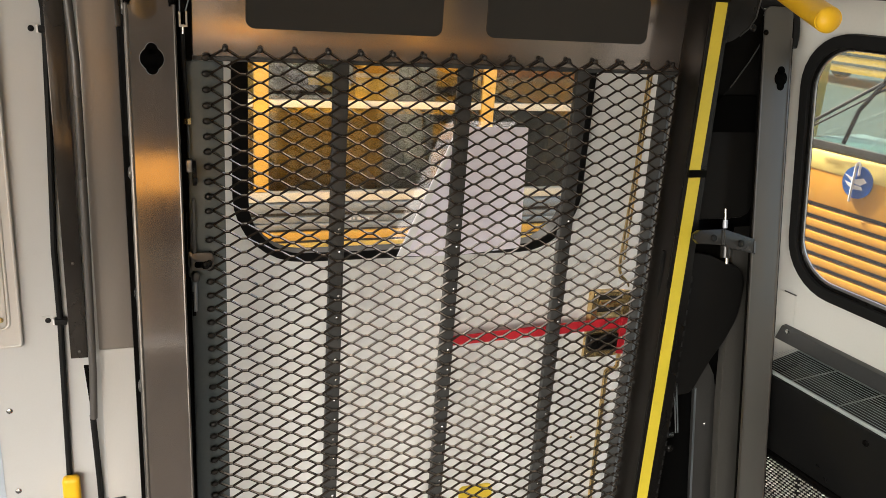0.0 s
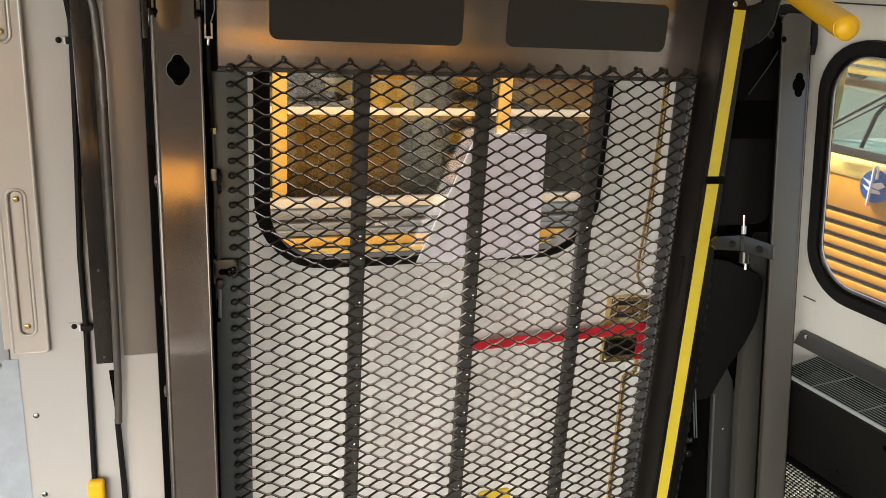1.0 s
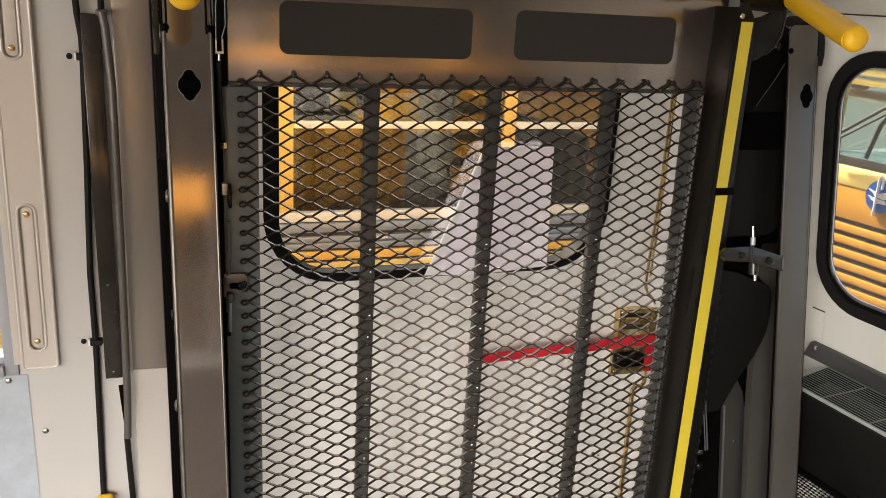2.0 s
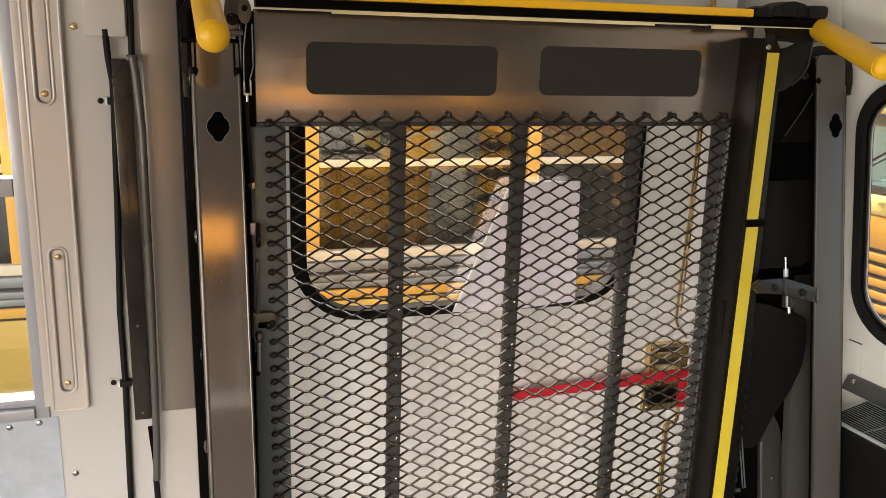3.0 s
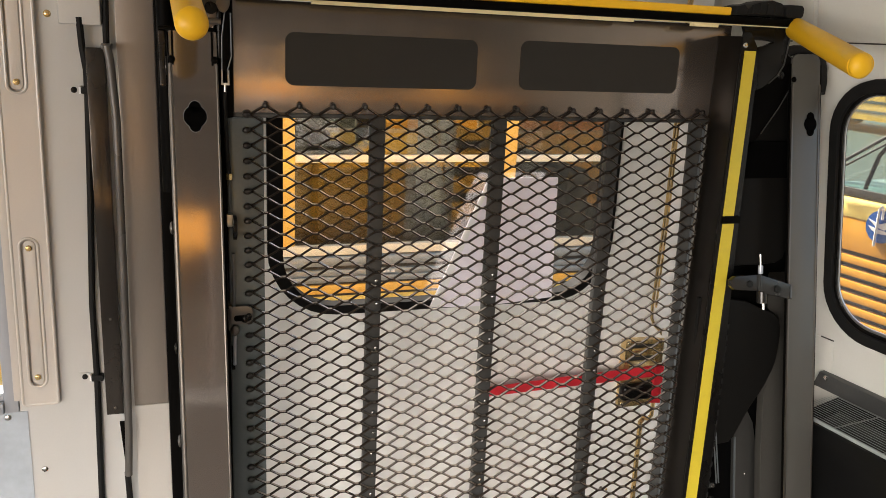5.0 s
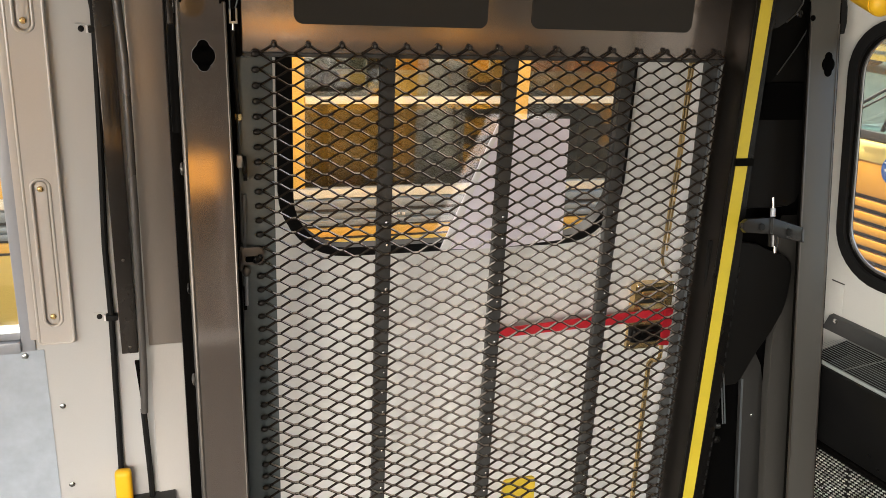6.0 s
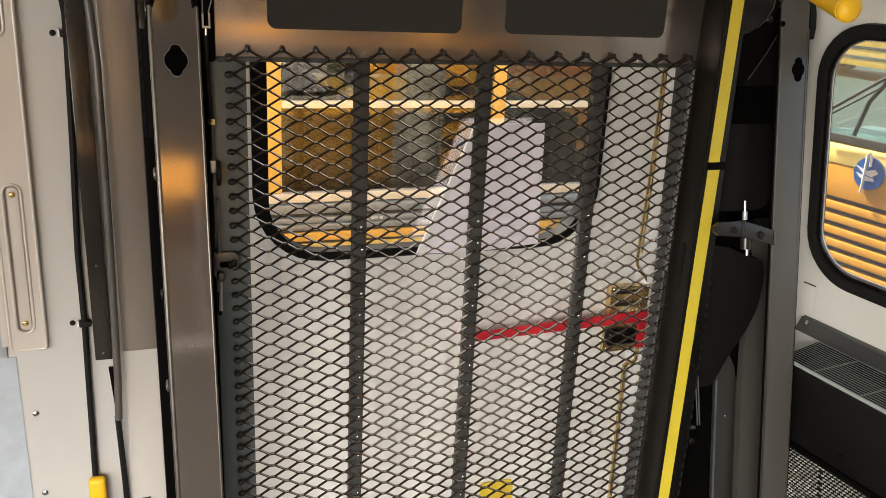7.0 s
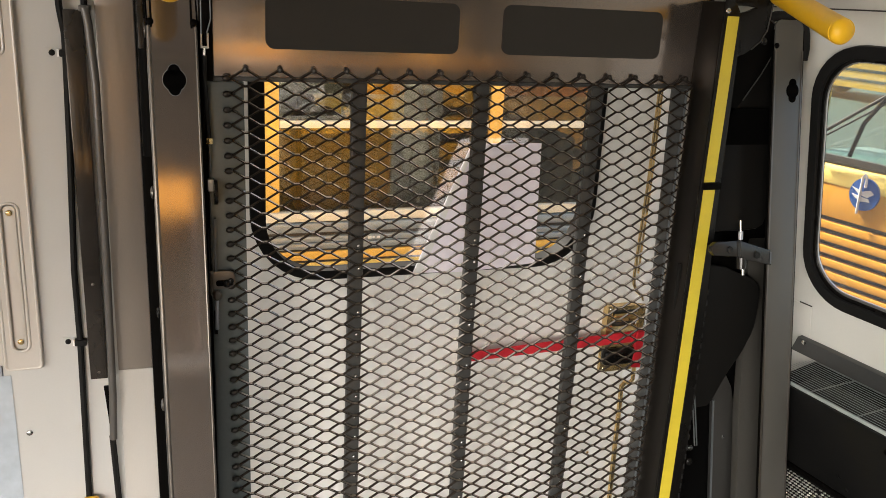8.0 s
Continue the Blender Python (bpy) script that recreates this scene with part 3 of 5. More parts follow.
def front_bus():
    """A flat-fronted bus that faces the rear window, built round its front plane."""
    bus = tagged(empty("facing_bus", pose(3.116, 0.909, -1.0, 0, 0, 9.4)), "yellow flat-fronted school bus with a slatted grille and windshield", "school bus")
    part("front_panel", box(B(), 0, 0.06, -1.2, 1.22, 1.545, 1.705, 0.004), BUSYELLOW, bus, "glossy yellow front panel")
    cowl = [(-0.002, 1.7055), (-0.004, 1.725), (0.002, 1.765), (0.018, 1.790), (0.06, 1.800), (0.06, 1.7055)]
    bm = B()
    ends = [[bm.verts.new((x, y, z)) for x, z in cowl] for y in (-1.2, 1.22)]
    bm.faces.new(ends[0]); bm.faces.new(ends[1][::-1])
    for i in range(6):
        bm.faces.new((ends[0][i], ends[1][i], ends[1][(i + 1) % 6], ends[0][(i + 1) % 6]))
    bmesh.ops.recalc_face_normals(bm, faces=bm.faces[:])
    # pale colour paints the sky light on the cowl's curve
    part("cowl", bm, BUSPALE, bus, "yellow rounded cowl under the windshield, paled for its sky light")
    part("grille_backing", box(B(), 0.035, 0.06, -1.2, 1.22, 0.90, 1.544), BUSBLACK, bus, "dark grille backing")
    for k in range(10):
        z = 1.518 - 0.0605 * k
        part("slat", box(B(), -0.004, 0.034, -1.2, 1.22, z - 0.034, z + 0.004, 0.006), BUSYELLOW, bus)
    part("bumper", box(B(), -0.12, 0.06, -1.25, 1.25, 0.45, 0.85, 0.03), BUSBLACK, bus)
    ws = part("windshield", box(B(), 0.0, 0.008, -1.15, 1.17, 0.0, 0.90), WINDSHIELD, bus, "greenish windshield reflecting the sky")
    ws.matrix_basis = pose(0.040, 0, 1.810, 0, 13)
    part("lower_seal", box(B(), 0.030, 0.060, -1.2, 1.22, 1.8005, 1.838, 0.003), BUSBLACK, bus)
    part("upper_front", box(B(), 0.22, 0.30, -1.2, 1.22, 2.651, 2.95, 0.01), BUSYELLOW, bus)
    for y in (-1.2, 1.171):
        post = part("corner_pillar", box(B(), -0.003, 0.06, 0.0, 0.05, 0.0, 0.90, 0.01), BUSBLACK, bus)
        post.matrix_basis = pose(0.030, y, 1.78, 0, 13)
    bm = B()
    rod(bm, (-0.03, 1.04, 1.90), (-0.05, 0.62, 2.19), 0.008)
    rod(bm, (-0.035, 1.00, 1.90), (-0.055, 0.60, 2.165), 0.005)
    wip = part("wiper_arm", bm, BUSBLACK, bus)
    bm = B()
    tube(bm, [(-0.045, 0.80, 1.86), (-0.05, 0.755, 2.02), (-0.05, 0.66, 2.16), (-0.05, 0.56, 2.50)], 0.010)
    part("wiper_blade", bm, RUBBER, bus)
    badge = part("badge", rod(B(), (-0.014, 0.711, 1.694), (-0.004, 0.711, 1.694), 0.076, 36), LOGOBLUE, bus, "round blue badge with white streaks")
    swoosh = (((-0.066, 0.028), (-0.010, 0.012), (0.030, 0.026), (0.050, 0.010), (0.020, -0.012), (-0.020, -0.004)),
              ((-0.060, -0.004), (-0.020, -0.012), (0.028, -0.016), (0.036, -0.030), (-0.010, -0.034), (-0.040, -0.022)))
    for pts in swoosh:
        ob = part("streak", slab(B(), pts, -0.002, 0.002), WHITE, badge)
        ob.matrix_basis = pose(-0.0165, 0.711, 1.694, 0, 0, -90)
    part("tow_strap", tube(B(), [(-0.022, 0.726, 1.60), (-0.022, 0.726, 1.775), (-0.022, 0.716, 1.79), (-0.022, 0.706, 1.775), (-0.022, 0.704, 1.73)], 0.0060, 6), WHITE, bus, "white strap hanging over the badge")
    part("strap_end", box(B(), -0.016, -0.008, 0.30, 0.33, 1.20, 1.42, 0.003), GRILLEMAT, bus)
    part("side_panel", box(B(), 0.061, 7.0, -1.2, -1.17, 0.40, 1.75), BUSYELLOW, bus)
    part("side_panel", box(B(), 0.061, 7.0, 1.19, 1.22, 0.40, 1.75), BUSYELLOW, bus)
    part("roof", box(B(), 0.061, 7.0, -1.2, 1.22, 2.90, 2.95), BUSYELLOW, bus)
    part("inner_floor", box(B(), 0.061, 7.0, -1.16, 1.18, 0.95, 1.0), BUSBLACK, bus)
    part("back_wall", box(B(), 6.90, 6.93, -1.16, 1.18, 1.001, 1.75), INNERGREY, bus)
    for k in range(7):
        for y0, y1 in ((-1.10, -0.30), (0.32, 1.12)):
            bench(bus, 1.35 + 0.76 * k, y0, y1, 0.95)
    for x in (0.215, 0.95, 1.70, 2.45):
        part("side_pillar", box(B(), x, x + 0.06, 1.19, 1.22, 1.7505, 2.5495, 0.004), BUSPILLAR, bus)
    part("header", box(B(), 0.061, 7.0, 1.19, 1.22, 2.55, 2.8995), BUSYELLOW, bus)
    part("dashboard", box(B(), 0.07, 0.5, -1.1, 1.1, 1.55, 1.84, 0.04), BUSGREY, bus)
    return bus


front_bus()

# ---- the wheelchair lift ----
lift = tagged(empty("wheelchair_lift", pose(0, 0, 0)), "folded wheelchair lift with an expanded metal platform and yellow grips", "wheelchair lift")
CELL_W, CELL_H, MESH_TOP, ROWS, COLS = 0.0525, 0.02385, 1.35, 45, 16


def strand(bm, a, b, w, t, tilt, bright=True):
    """One bar of the expanded metal, its section turned about its own length."""
    a, b = Vector(a), Vector(b)
    d = (b - a).normalized()
    side = Vector((-d.z, 0, d.x))
    if side.z < 0:
        side = -side
    c, s = math.cos(tilt), math.sin(tilt)
    up = side * c + Vector((0, -1, 0)) * s
    out = Vector((0, -1, 0)) * c - side * s
    h = 0.0005
    sec = [(w / 2 - h, t / 2), (w / 2, t / 2 - h), (w / 2, -t / 2), (-w / 2, -t / 2), (-w / 2, t / 2 - h), (-w / 2 + h, t / 2)]
    vs = []
    for p in (a - d * 0.0012, b + d * 0.0012):
        vs.append([bm.verts.new(p + up * u + out * o) for u, o in sec])
    for k in range(6):
        j = (k + 1) % 6
        f = bm.faces.new((vs[0][k], vs[0][j], vs[1][j], vs[1][k]))
        # upper face of the chosen strands takes the painted glint
        f.material_index = int(k == 1 and bright)


def mesh_fast():
    """The sheet of diamonds, one cell repeated through plain lists."""
    one = B()
    verts, faces = [], []
    z, x = 0.0, 0.0
    flat = 0.13 * CELL_W
    RISE, FALL = radians(13), radians(18)
    hw, hh = CELL_W / 2, CELL_H / 2
    w, t = 0.0021, 0.0043
    strand(one, (-flat * 0.4, 0, 0), (-hw + flat * 0.6, 0, -hh), w, t, RISE, False)
    strand(one, (flat * 0.4, 0, 0), (hw - flat * 0.6, 0, -hh), w, t, FALL)
    strand(one, (-hw + flat * 0.6, 0, -hh), (-flat * 0.4, 0, -CELL_H), w, t, FALL)
    strand(one, (hw - flat * 0.6, 0, -hh), (flat * 0.4, 0, -CELL_H), w, t, RISE, False)
    strand(one, (-flat * 0.5, 0, 0), (flat * 0.5, 0, 0), w * 1.25, t * 1.1, radians(20))
    strand(one, (-hw - flat * 0.6, 0, -hh), (-hw + flat * 0.6, 0, -hh), w * 1.25, t * 1.1, radians(20))
    bmesh.ops.recalc_face_normals(one, faces=one.faces[:])
    one.verts.index_update()
    cv = [v.co.copy() for v in one.verts]
    cf = [[v.index for v in f.verts] for f in one.faces]
    glint_index = [f.material_index for f in one.faces]
    one.free()
    for r in range(ROWS):
        for c in range(COLS):
            base = len(verts)
            dx, dz = c * CELL_W, MESH_TOP - r * CELL_H
            verts += [(p.x + dx, p.y, p.z + dz) for p in cv]
            faces += [[i + base for i in f] for f in cf]
    me = bpy.data.meshes.new("platform_mesh")
    me.from_pydata(verts, [], faces)
    me.materials.append(MESHMAT)
    me.materials.append(GLINTEDGE)
    me.polygons.foreach_set("material_index", glint_index * (ROWS * COLS))
    for f in me.polygons:
        f.use_smooth = True
    me.set_sharp_from_angle(angle=radians(30))
    ob = new("platform_mesh", me)
    ob.parent = lift
    return tagged(ob, label="dark expanded metal platform mesh", kind="stuff")


mesh_fast()
# cut ends of the mesh, welded to the frame
for name, x, rows in (("weld_knuckle", -0.0285, ROWS), ("weld_knuckle", 0.8135, ROWS)):
    bm = B()
    ball(bm, (0, 0, 0), 0.0058, (1.2, 0.8, 0.9), 10)
    first = None
    for r in range(rows):
        at = (x, -0.003, MESH_TOP - (r + 0.5) * CELL_H)
        if first is None:
            first = part(name, bm, KNUCKLE if x < 0 else MESHMAT, lift)
            first.location = at
        else:
            o = first.copy()
            scene.collection.objects.link(o)
            o.location = at
first = None
for c in range(COLS):
    at = (c * CELL_W, -0.002, MESH_TOP + 0.002)
    if first is None:
        first = part("weld_knuckle", ball(B(), (0, 0, 0), 0.0052, (0.9, 0.8, 1.0), 8), KNUCKLE, lift)
        first.location = at
    else:
        o = first.copy()
        scene.collection.objects.link(o)
        o.location = at

# steel plate above the mesh with two dark grip pads
plate = part("toe_plate", box(B(), -0.047, 0.832, 0.004, 0.010, 1.340, 1.508, 0.001), PLATE, lift, "satin steel plate at the platform's edge")
part("grip_pad", slab(B(), rounded(0.031, 0.344, 1.383, 1.463, 0.014), 0.0022, 0.004), GRIPTAPE, plate, "dark rounded anti-slip pad")
part("grip_pad", slab(B(), rounded(0.422, 0.728, 1.385, 1.466, 0.014), 0.0022, 0.004), GRIPTAPE, plate, "dark rounded anti-slip pad")
part("plate_lip", box(B(), -0.047, 0.832, 0.0035, 0.012, 1.333, 1.3395, 0.001), BARGREY, lift)

# three bars behind the mesh with their bolts
for x in (0.181, 0.394, 0.615):
    bar = part("support_bar", box(B(), x - 0.0124, x + 0.0124, 0.006, 0.020, 0.28, 1.339, 0.002), BARGREY, lift)
    first = None
    for r in range(20):
        at = (x + 0.003 + 0.002 * (r % 2), 0.0055, 1.06 - r * 0.0405)
        if first is None:
            first = part("bolt", ball(B(), (0, 0, 0), 0.0038, (1, 0.8, 1), 10), BOLTGREY, bar)
            first.location = at
        else:
            o = first.copy()
            scene.collection.objects.link(o)
            o.location = at

# side rails
part("side_filler", box(B(), -0.0725, -0.0472, 0.0105, 0.040, 0.28, 1.505, 0.001), BLACK, lift)
part("side_filler", box(B(), -0.0584, -0.0474, -0.004, 0.0035, 1.334, 1.505, 0.001), BLACK, lift)
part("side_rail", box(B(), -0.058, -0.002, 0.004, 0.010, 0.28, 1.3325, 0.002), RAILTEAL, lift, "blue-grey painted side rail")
part("side_flange", box(B(), -0.0665, -0.0625, -0.006, 0.034, 0.28, 1.505, 0.001), BLACK, lift)
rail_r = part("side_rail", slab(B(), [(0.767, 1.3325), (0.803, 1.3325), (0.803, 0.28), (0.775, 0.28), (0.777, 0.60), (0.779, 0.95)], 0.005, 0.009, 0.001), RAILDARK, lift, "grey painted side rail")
part("rail_bead", box(B(), 0.7960, 0.7985, -0.001, 0.0048, 0.28, 1.3325, 0.001), RAILGREY, rail_r)
flange = part("side_flange", box(B(), 0.806, 0.812, -0.060, 0.0038, 0.28, 1.490, 0.001), FLANGE, lift, "dark side flange with yellow reflective tape")
lip_pts = [(0.8065, 0.28), (0.868, 0.28), (0.866, 0.63), (0.863, 0.86), (0.858, 0.96), (0.851, 1.16), (0.846, 1.42), (0.838, 1.475), (0.822, 1.497), (0.8065, 1.497)]
lip = part("flange_lip", slab(B(), lip_pts, -0.064, -0.0605, 0.0008), BLACKGLOSS, lift)
part("reflective_tape", box(B(), 0.8130, 0.8365, -0.0655, -0.0642, 1.172, 1.466), TAPE, flange, "yellow reflective tape")
part("reflective_tape", box(B(), 0.8145, 0.8395, -0.0655, -0.0642, 0.28, 1.158), TAPE, flange, "yellow reflective tape")
tooth = None
for k in range(26):
    zk = 0.955 - 0.0225 * k
    at = (0.8585 + 0.0075 * (1.0 - abs(zk - 0.63) / 0.40), -0.0625, zk)
    if tooth is None:
        tooth = part("lip_tooth", box(B(), -0.002, 0.0022, -0.0022, 0.0022, -0.006, 0.006, 0.001), RUBBER, flange)
        tooth.location = at
    else:
        o = tooth.copy()
        scene.collection.objects.link(o)
        o.location = at
part("tape_clip", box(B(), 0.812, 0.850, -0.0685, -0.0645, 1.158, 1.1715, 0.001), BLACK, flange)
screw("bolt", (0.812, -0.066, 1.475), CHROME, flange, 0.005)

# bar along the top
bar = part("top_bar", box(B(), -0.046, 0.935, -0.034, 0.0, 1.5105, 1.524, 0.002), BLACK, lift, "black bar along the folded platform's top")
part("yellow_edge", box(B(), -0.044, 0.802, -0.030, 0.0, 1.5245, 1.5385, 0.003), YELLOW, bar, "yellow strip on the bar")
part("cream_line", box(B(), -0.046, 0.930, -0.034, -0.02, 1.5085, 1.5100), CREAM, bar)
part("cream_line", box(B(), 0.066, 0.607, -0.0345, -0.02, 1.5045, 1.5082), CREAM, bar)
part("cream_line", box(B(), 0.726, 0.775, -0.0345, -0.02, 1.5030, 1.5082), CREAM, bar)

# two towers that lean towards the seats at their foot
LEAN = 10.6


def tower(x, mirror):
    """A folded sheet-metal column; its own z runs along it."""
    m = pose(x, -0.02, 1.4, -LEAN)
    bm = B()
    if x < 0.5:
        box(bm, -0.0335, 0.0335, 0.0, 0.012, -1.42, 0.0585)
    else:
        slab(bm, rounded(-0.0335, 0.0315, -1.42, 0.066, 0.016), 0.0, 0.006, 0.002)
    t = part("tower", bm, TOWER if x < 0.5 else TOWERSHADED, lift, "grey metallic lift tower with a keyhole slot")
    t.matrix_basis = m
    for s in (-1, 1):
        part("tower_side", box(B(), s * 0.0345 - 0.0010, s * 0.0345 + 0.0015, 0.012 if x < 0.5 else 0.002, (0.135 if x < 0.5 else 0.007) if s < 0 else 0.085, -1.42, 0.0585 if x < 0.5 else 0.048, 0.001), BLACK, t)
    if x < 0.5:
        part("tower_edge", rod(B(), (-0.0318, 0.0035, -1.42), (-0.0318, 0.0035, 0.012), 0.0045, 14), STEEL, t, "rounded steel edge of the tower")
        part("tower_edge", rod(B(), (0.0325, 0.0020, -1.42), (0.0325, 0.0020, 0.012), 0.0025, 10), STEEL, t)
    else:
        part("tower_edge", box(B(), -0.0338, -0.0300, -0.0012, 0.004, -1.42, 0.010, 0.001), STEEL, t)
        part("tower_edge", box(B(), 0.0280, 0.0318, -0.0012, 0.004, -1.42, 0.010, 0.001), STEEL, t)
    if x < 0.5:
        part("tower_cap", box(B(), -0.0480, 0.0310, -0.003, 0.085, 0.0590, 0.0650, 0.002), BLACK, t)
        part("side_bracket", box(B(), -0.0470, -0.0385, 0.002, 0.012, -0.020, 0.0585, 0.002), KNUCKLE, t, "dark bracket under the tower's cap")
        for bx in (-0.0285, 0.0270):
            part("corner_line", box(B(), bx - 0.0015, bx + 0.0015, -0.0015, -0.0002, 0.010, 0.0585, 0.0005), BLACK, t)
    kx = 0.010 if x > 0.5 else 0.0
    bm = B()
    rod(bm, (0, -0.0008, -0.064), (0, 0.003, -0.064), 0.0165 if x < 0.5 else 0.0145, 24)
    rod(bm, (0, -0.0009, -0.050), (0, 0.003, -0.050), 0.0085, 20)
    rod(bm, (0, -0.0009, -0.078), (0, 0.003, -0.078), 0.0085, 20)
    box(bm, -0.0085, 0.0085, -0.0009, 0.003, -0.078, -0.050)
    if x > 0.5:
        bm2 = B()
        tube(bm2, [(-0.040, 0.012, 0.070), (-0.020, 0.012, 0.074), (0.015, 0.012, 0.075), (0.032, 0.012, 0.070), (0.042, 0.012, 0.058), (0.046, 0.012, 0.040), (0.046, 0.012, 0.015), (0.042, 0.012, -0.005)], 0.0095, 12)
        part("rubber_edge", bm2, RUBBER, t, "black rubber edge over the tower's corner")
    part("keyhole", bm, HOLESHADE, t).location = (kx, 0, 0)
    # paler copy, slightly larger, paints the keyhole edge's highlight
    bm = B()
    rod(bm, (0, -0.0004, -0.064), (0, 0.003, -0.064), 0.0170 if x < 0.5 else 0.0149, 24)
    rod(bm, (0, -0.0004, -0.050), (0, 0.003, -0.050), 0.0090, 20)
    rod(bm, (0, -0.0004, -0.078), (0, 0.003, -0.078), 0.0090, 20)
    part("keyhole_highlight", bm, FRAMEALU if x < 0.5 else STEEL, t, "pale rim for the highlight on the keyhole's edge").location = (kx, 0, 0)
    for s in ((-1, 1) if x < 0.5 else (-1,)):
        part("bolt", ball(B(), (s * 0.030, -0.001, 0.018), 0.0055, (1, 0.6, 1), 10), BLACK, t)
    return t


left_tower = tower(-0.1045, 1)
for z, m, r in ((0.020, STEEL, 0.011), (-0.23, STEEL, 0.008), (-0.42, BLACKGLOSS, 0.007), (-0.57, STEEL, 0.008)):
    part("side_bolt", ball(B(), (-0.0375, 0.085, z), r, (0.5, 0.9, 1.3)), m, left_tower)
tower(0.997, -1)

# grips
def grip(near, far, r):
    bm = B()
    rod(bm, near, far, r, 28)
    ball(bm, near, r, (1, 0.7, 1), 28)
    return part("handrail_grip", bm, YELLOW, lift, "yellow foam handrail grip")


grip((-0.112, -0.205, 1.4695), (-0.1155, 0.04, 1.521), 0.0207)
grip((0.815, -0.325, 1.454), (0.945, -0.030, 1.508), 0.019)
part("handrail", tube(B(), [(0.943, -0.035, 1.508), (0.955, 0.0, 1.518), (0.93, 0.05, 1.53), (0.86, 0.07, 1.53)], 0.014, 12), BLACK, lift)
part("handrail", tube(B(), [(-0.1155, 0.04, 1.521), (-0.120, 0.09, 1.535), (-0.14, 0.11, 1.50), (-0.14, 0.11, 1.2)], 0.014, 12), BLACK, lift)

# hinge knuckles at the top corner
bm = B()
slab(bm, [(0.836, 1.528), (0.838, 1.537), (0.850, 1.546), (0.868, 1.552), (0.890, 1.555), (0.910, 1.551), (0.922, 1.543), (0.928, 1.528)], -0.026, 0.022, 0.004)
slab(bm, rounded(0.917, 0.957, 1.526, 1.549, 0.008), -0.030, 0.018, 0.003)
slab(bm, [(0.812, 1.526), (0.812, 1.541), (0.828, 1.545), (0.836, 1.538), (0.834, 1.526)], -0.030, 0.010, 0.002)
for k in range(5):
    box(bm, 0.846 + 0.016 * k, 0.850 + 0.016 * k, -0.0275, -0.024, 1.530, 1.545 + 0.004 * (k in (1, 2, 3)), 0.001)
part("hinge_cover", bm, RUBBER, lift, "ribbed black rubber hinge cover")
part("bar_end", ball(B(), (0.948, -0.018, 1.517), 0.013, (1.2, 1.1, 0.9)), BLACKGLOSS, lift)
gus = [(0.840, 1.508), (0.945, 1.509), (0.942, 1.469), (0.939, 1.443), (0.928, 1.424), (0.910, 1.409), (0.896, 1.400), (0.870, 1.392), (0.862, 1.400), (0.862, 1.469), (0.892, 1.476), (0.908, 1.483), (0.888, 1.485), (0.850, 1.486)]
part("gusset", slab(B(), gus, -0.018, -0.010, 0.0015), BLACKGLOSS, lift, "curved black gusset under the bar")
# thin grey line paints the highlight along the gusset's edge
part("gusset_highlight", tube(B(), [(0.9445, -0.0185, 1.505), (0.9415, -0.0185, 1.469), (0.9385, -0.0185, 1.443), (0.9275, -0.0185, 1.424), (0.9095, -0.0185, 1.409)], 0.0014, 6), BARGREY, lift)
part("link_arm", slab(B(), [(0.935, 1.462), (0.955, 1.463), (0.969, 1.455), (0.978, 1.440), (0.980, 1.422), (0.974, 1.405), (0.951, 1.363), (0.918, 1.314), (0.870, 1.250), (0.870, 1.39), (0.90, 1.40)], -0.006, 0.002, 0.0015), BLACK, lift, "black folding link arm")
# thin grey line paints the link arm's edge highlight
part("link_highlight", tube(B(), [(0.955, -0.0065, 1.462), (0.968, -0.0065, 1.454), (0.977, -0.0065, 1.440), (0.979, -0.0065, 1.422), (0.973, -0.0065, 1.405), (0.951, -0.0065, 1.364), (0.918, -0.0065, 1.315)], 0.0012, 6), BARGREY, lift)
part("link_pin", ball(B(), (0.941, -0.012, 1.424), 0.0075, (1, 0.5, 1), 14), BLACKGLOSS, lift)

# dark arm and housing between platform and tower, leaning like the towers
LEANED = pose(0, -0.02, 1.4, -LEAN)


def leaned(name, bm, material, label=""):
    ob = part(name, bm, material, lift, label)
    ob.matrix_basis = LEANED
    return ob


house_pts = [(0.985, 0.050), (1.030, 0.050), (1.030, -1.40), (0.978, -1.40), (0.974, -0.71), (0.979, -0.592), (1.000, -0.535), (1.012, -0.50), (0.985, -0.42)]
leaned("arm_housing", slab(B(), house_pts[::-1], 0.080, 0.100, 0.002), HOUSING, "dark grey housing behind the lift arm")
arm_pts = [(0.800, 1.010), (0.858, 1.006), (0.911, 0.996), (0.952, 0.977), (0.971, 0.971), (0.985, 0.963), (0.995, 0.952), (1.001, 0.936), (1.003, 0.915), (1.003, 0.886), (1.001, 0.862), (0.997, 0.846), (0.981, 0.809), (0.955, 0.768), (0.937, 0.731), (0.926, 0.707), (0.915, 0.695), (0.820, 0.690)]
part("lift_arm", slab(B(), arm_pts[::-1], -0.045, -0.034, 0.004), ARMBLACK, lift, "black lift arm with a curved edge")
part("arm_column", slab(B(), [(0.940, 0.710), (0.920, 0.740), (0.950, 0.775), (0.966, 0.752), (0.985, 0.722), (0.998, 0.680), (1.036, 0.446), (1.110, 0.02), (1.045, 0.02), (0.976, 0.456)][::-1], -0.026, -0.016, 0.002), STRUTDARK, lift, "dark grey column under the lift arm")
# grey strip stands for the highlight down the column's left edge
part("column_highlight", slab(B(), [(0.9405, 0.696), (0.9445, 0.696), (0.9785, 0.457), (1.047, 0.02), (1.042, 0.02), (0.9745, 0.457)][::-1], -0.030, -0.0265, 0.0008), RAILGREY, lift)
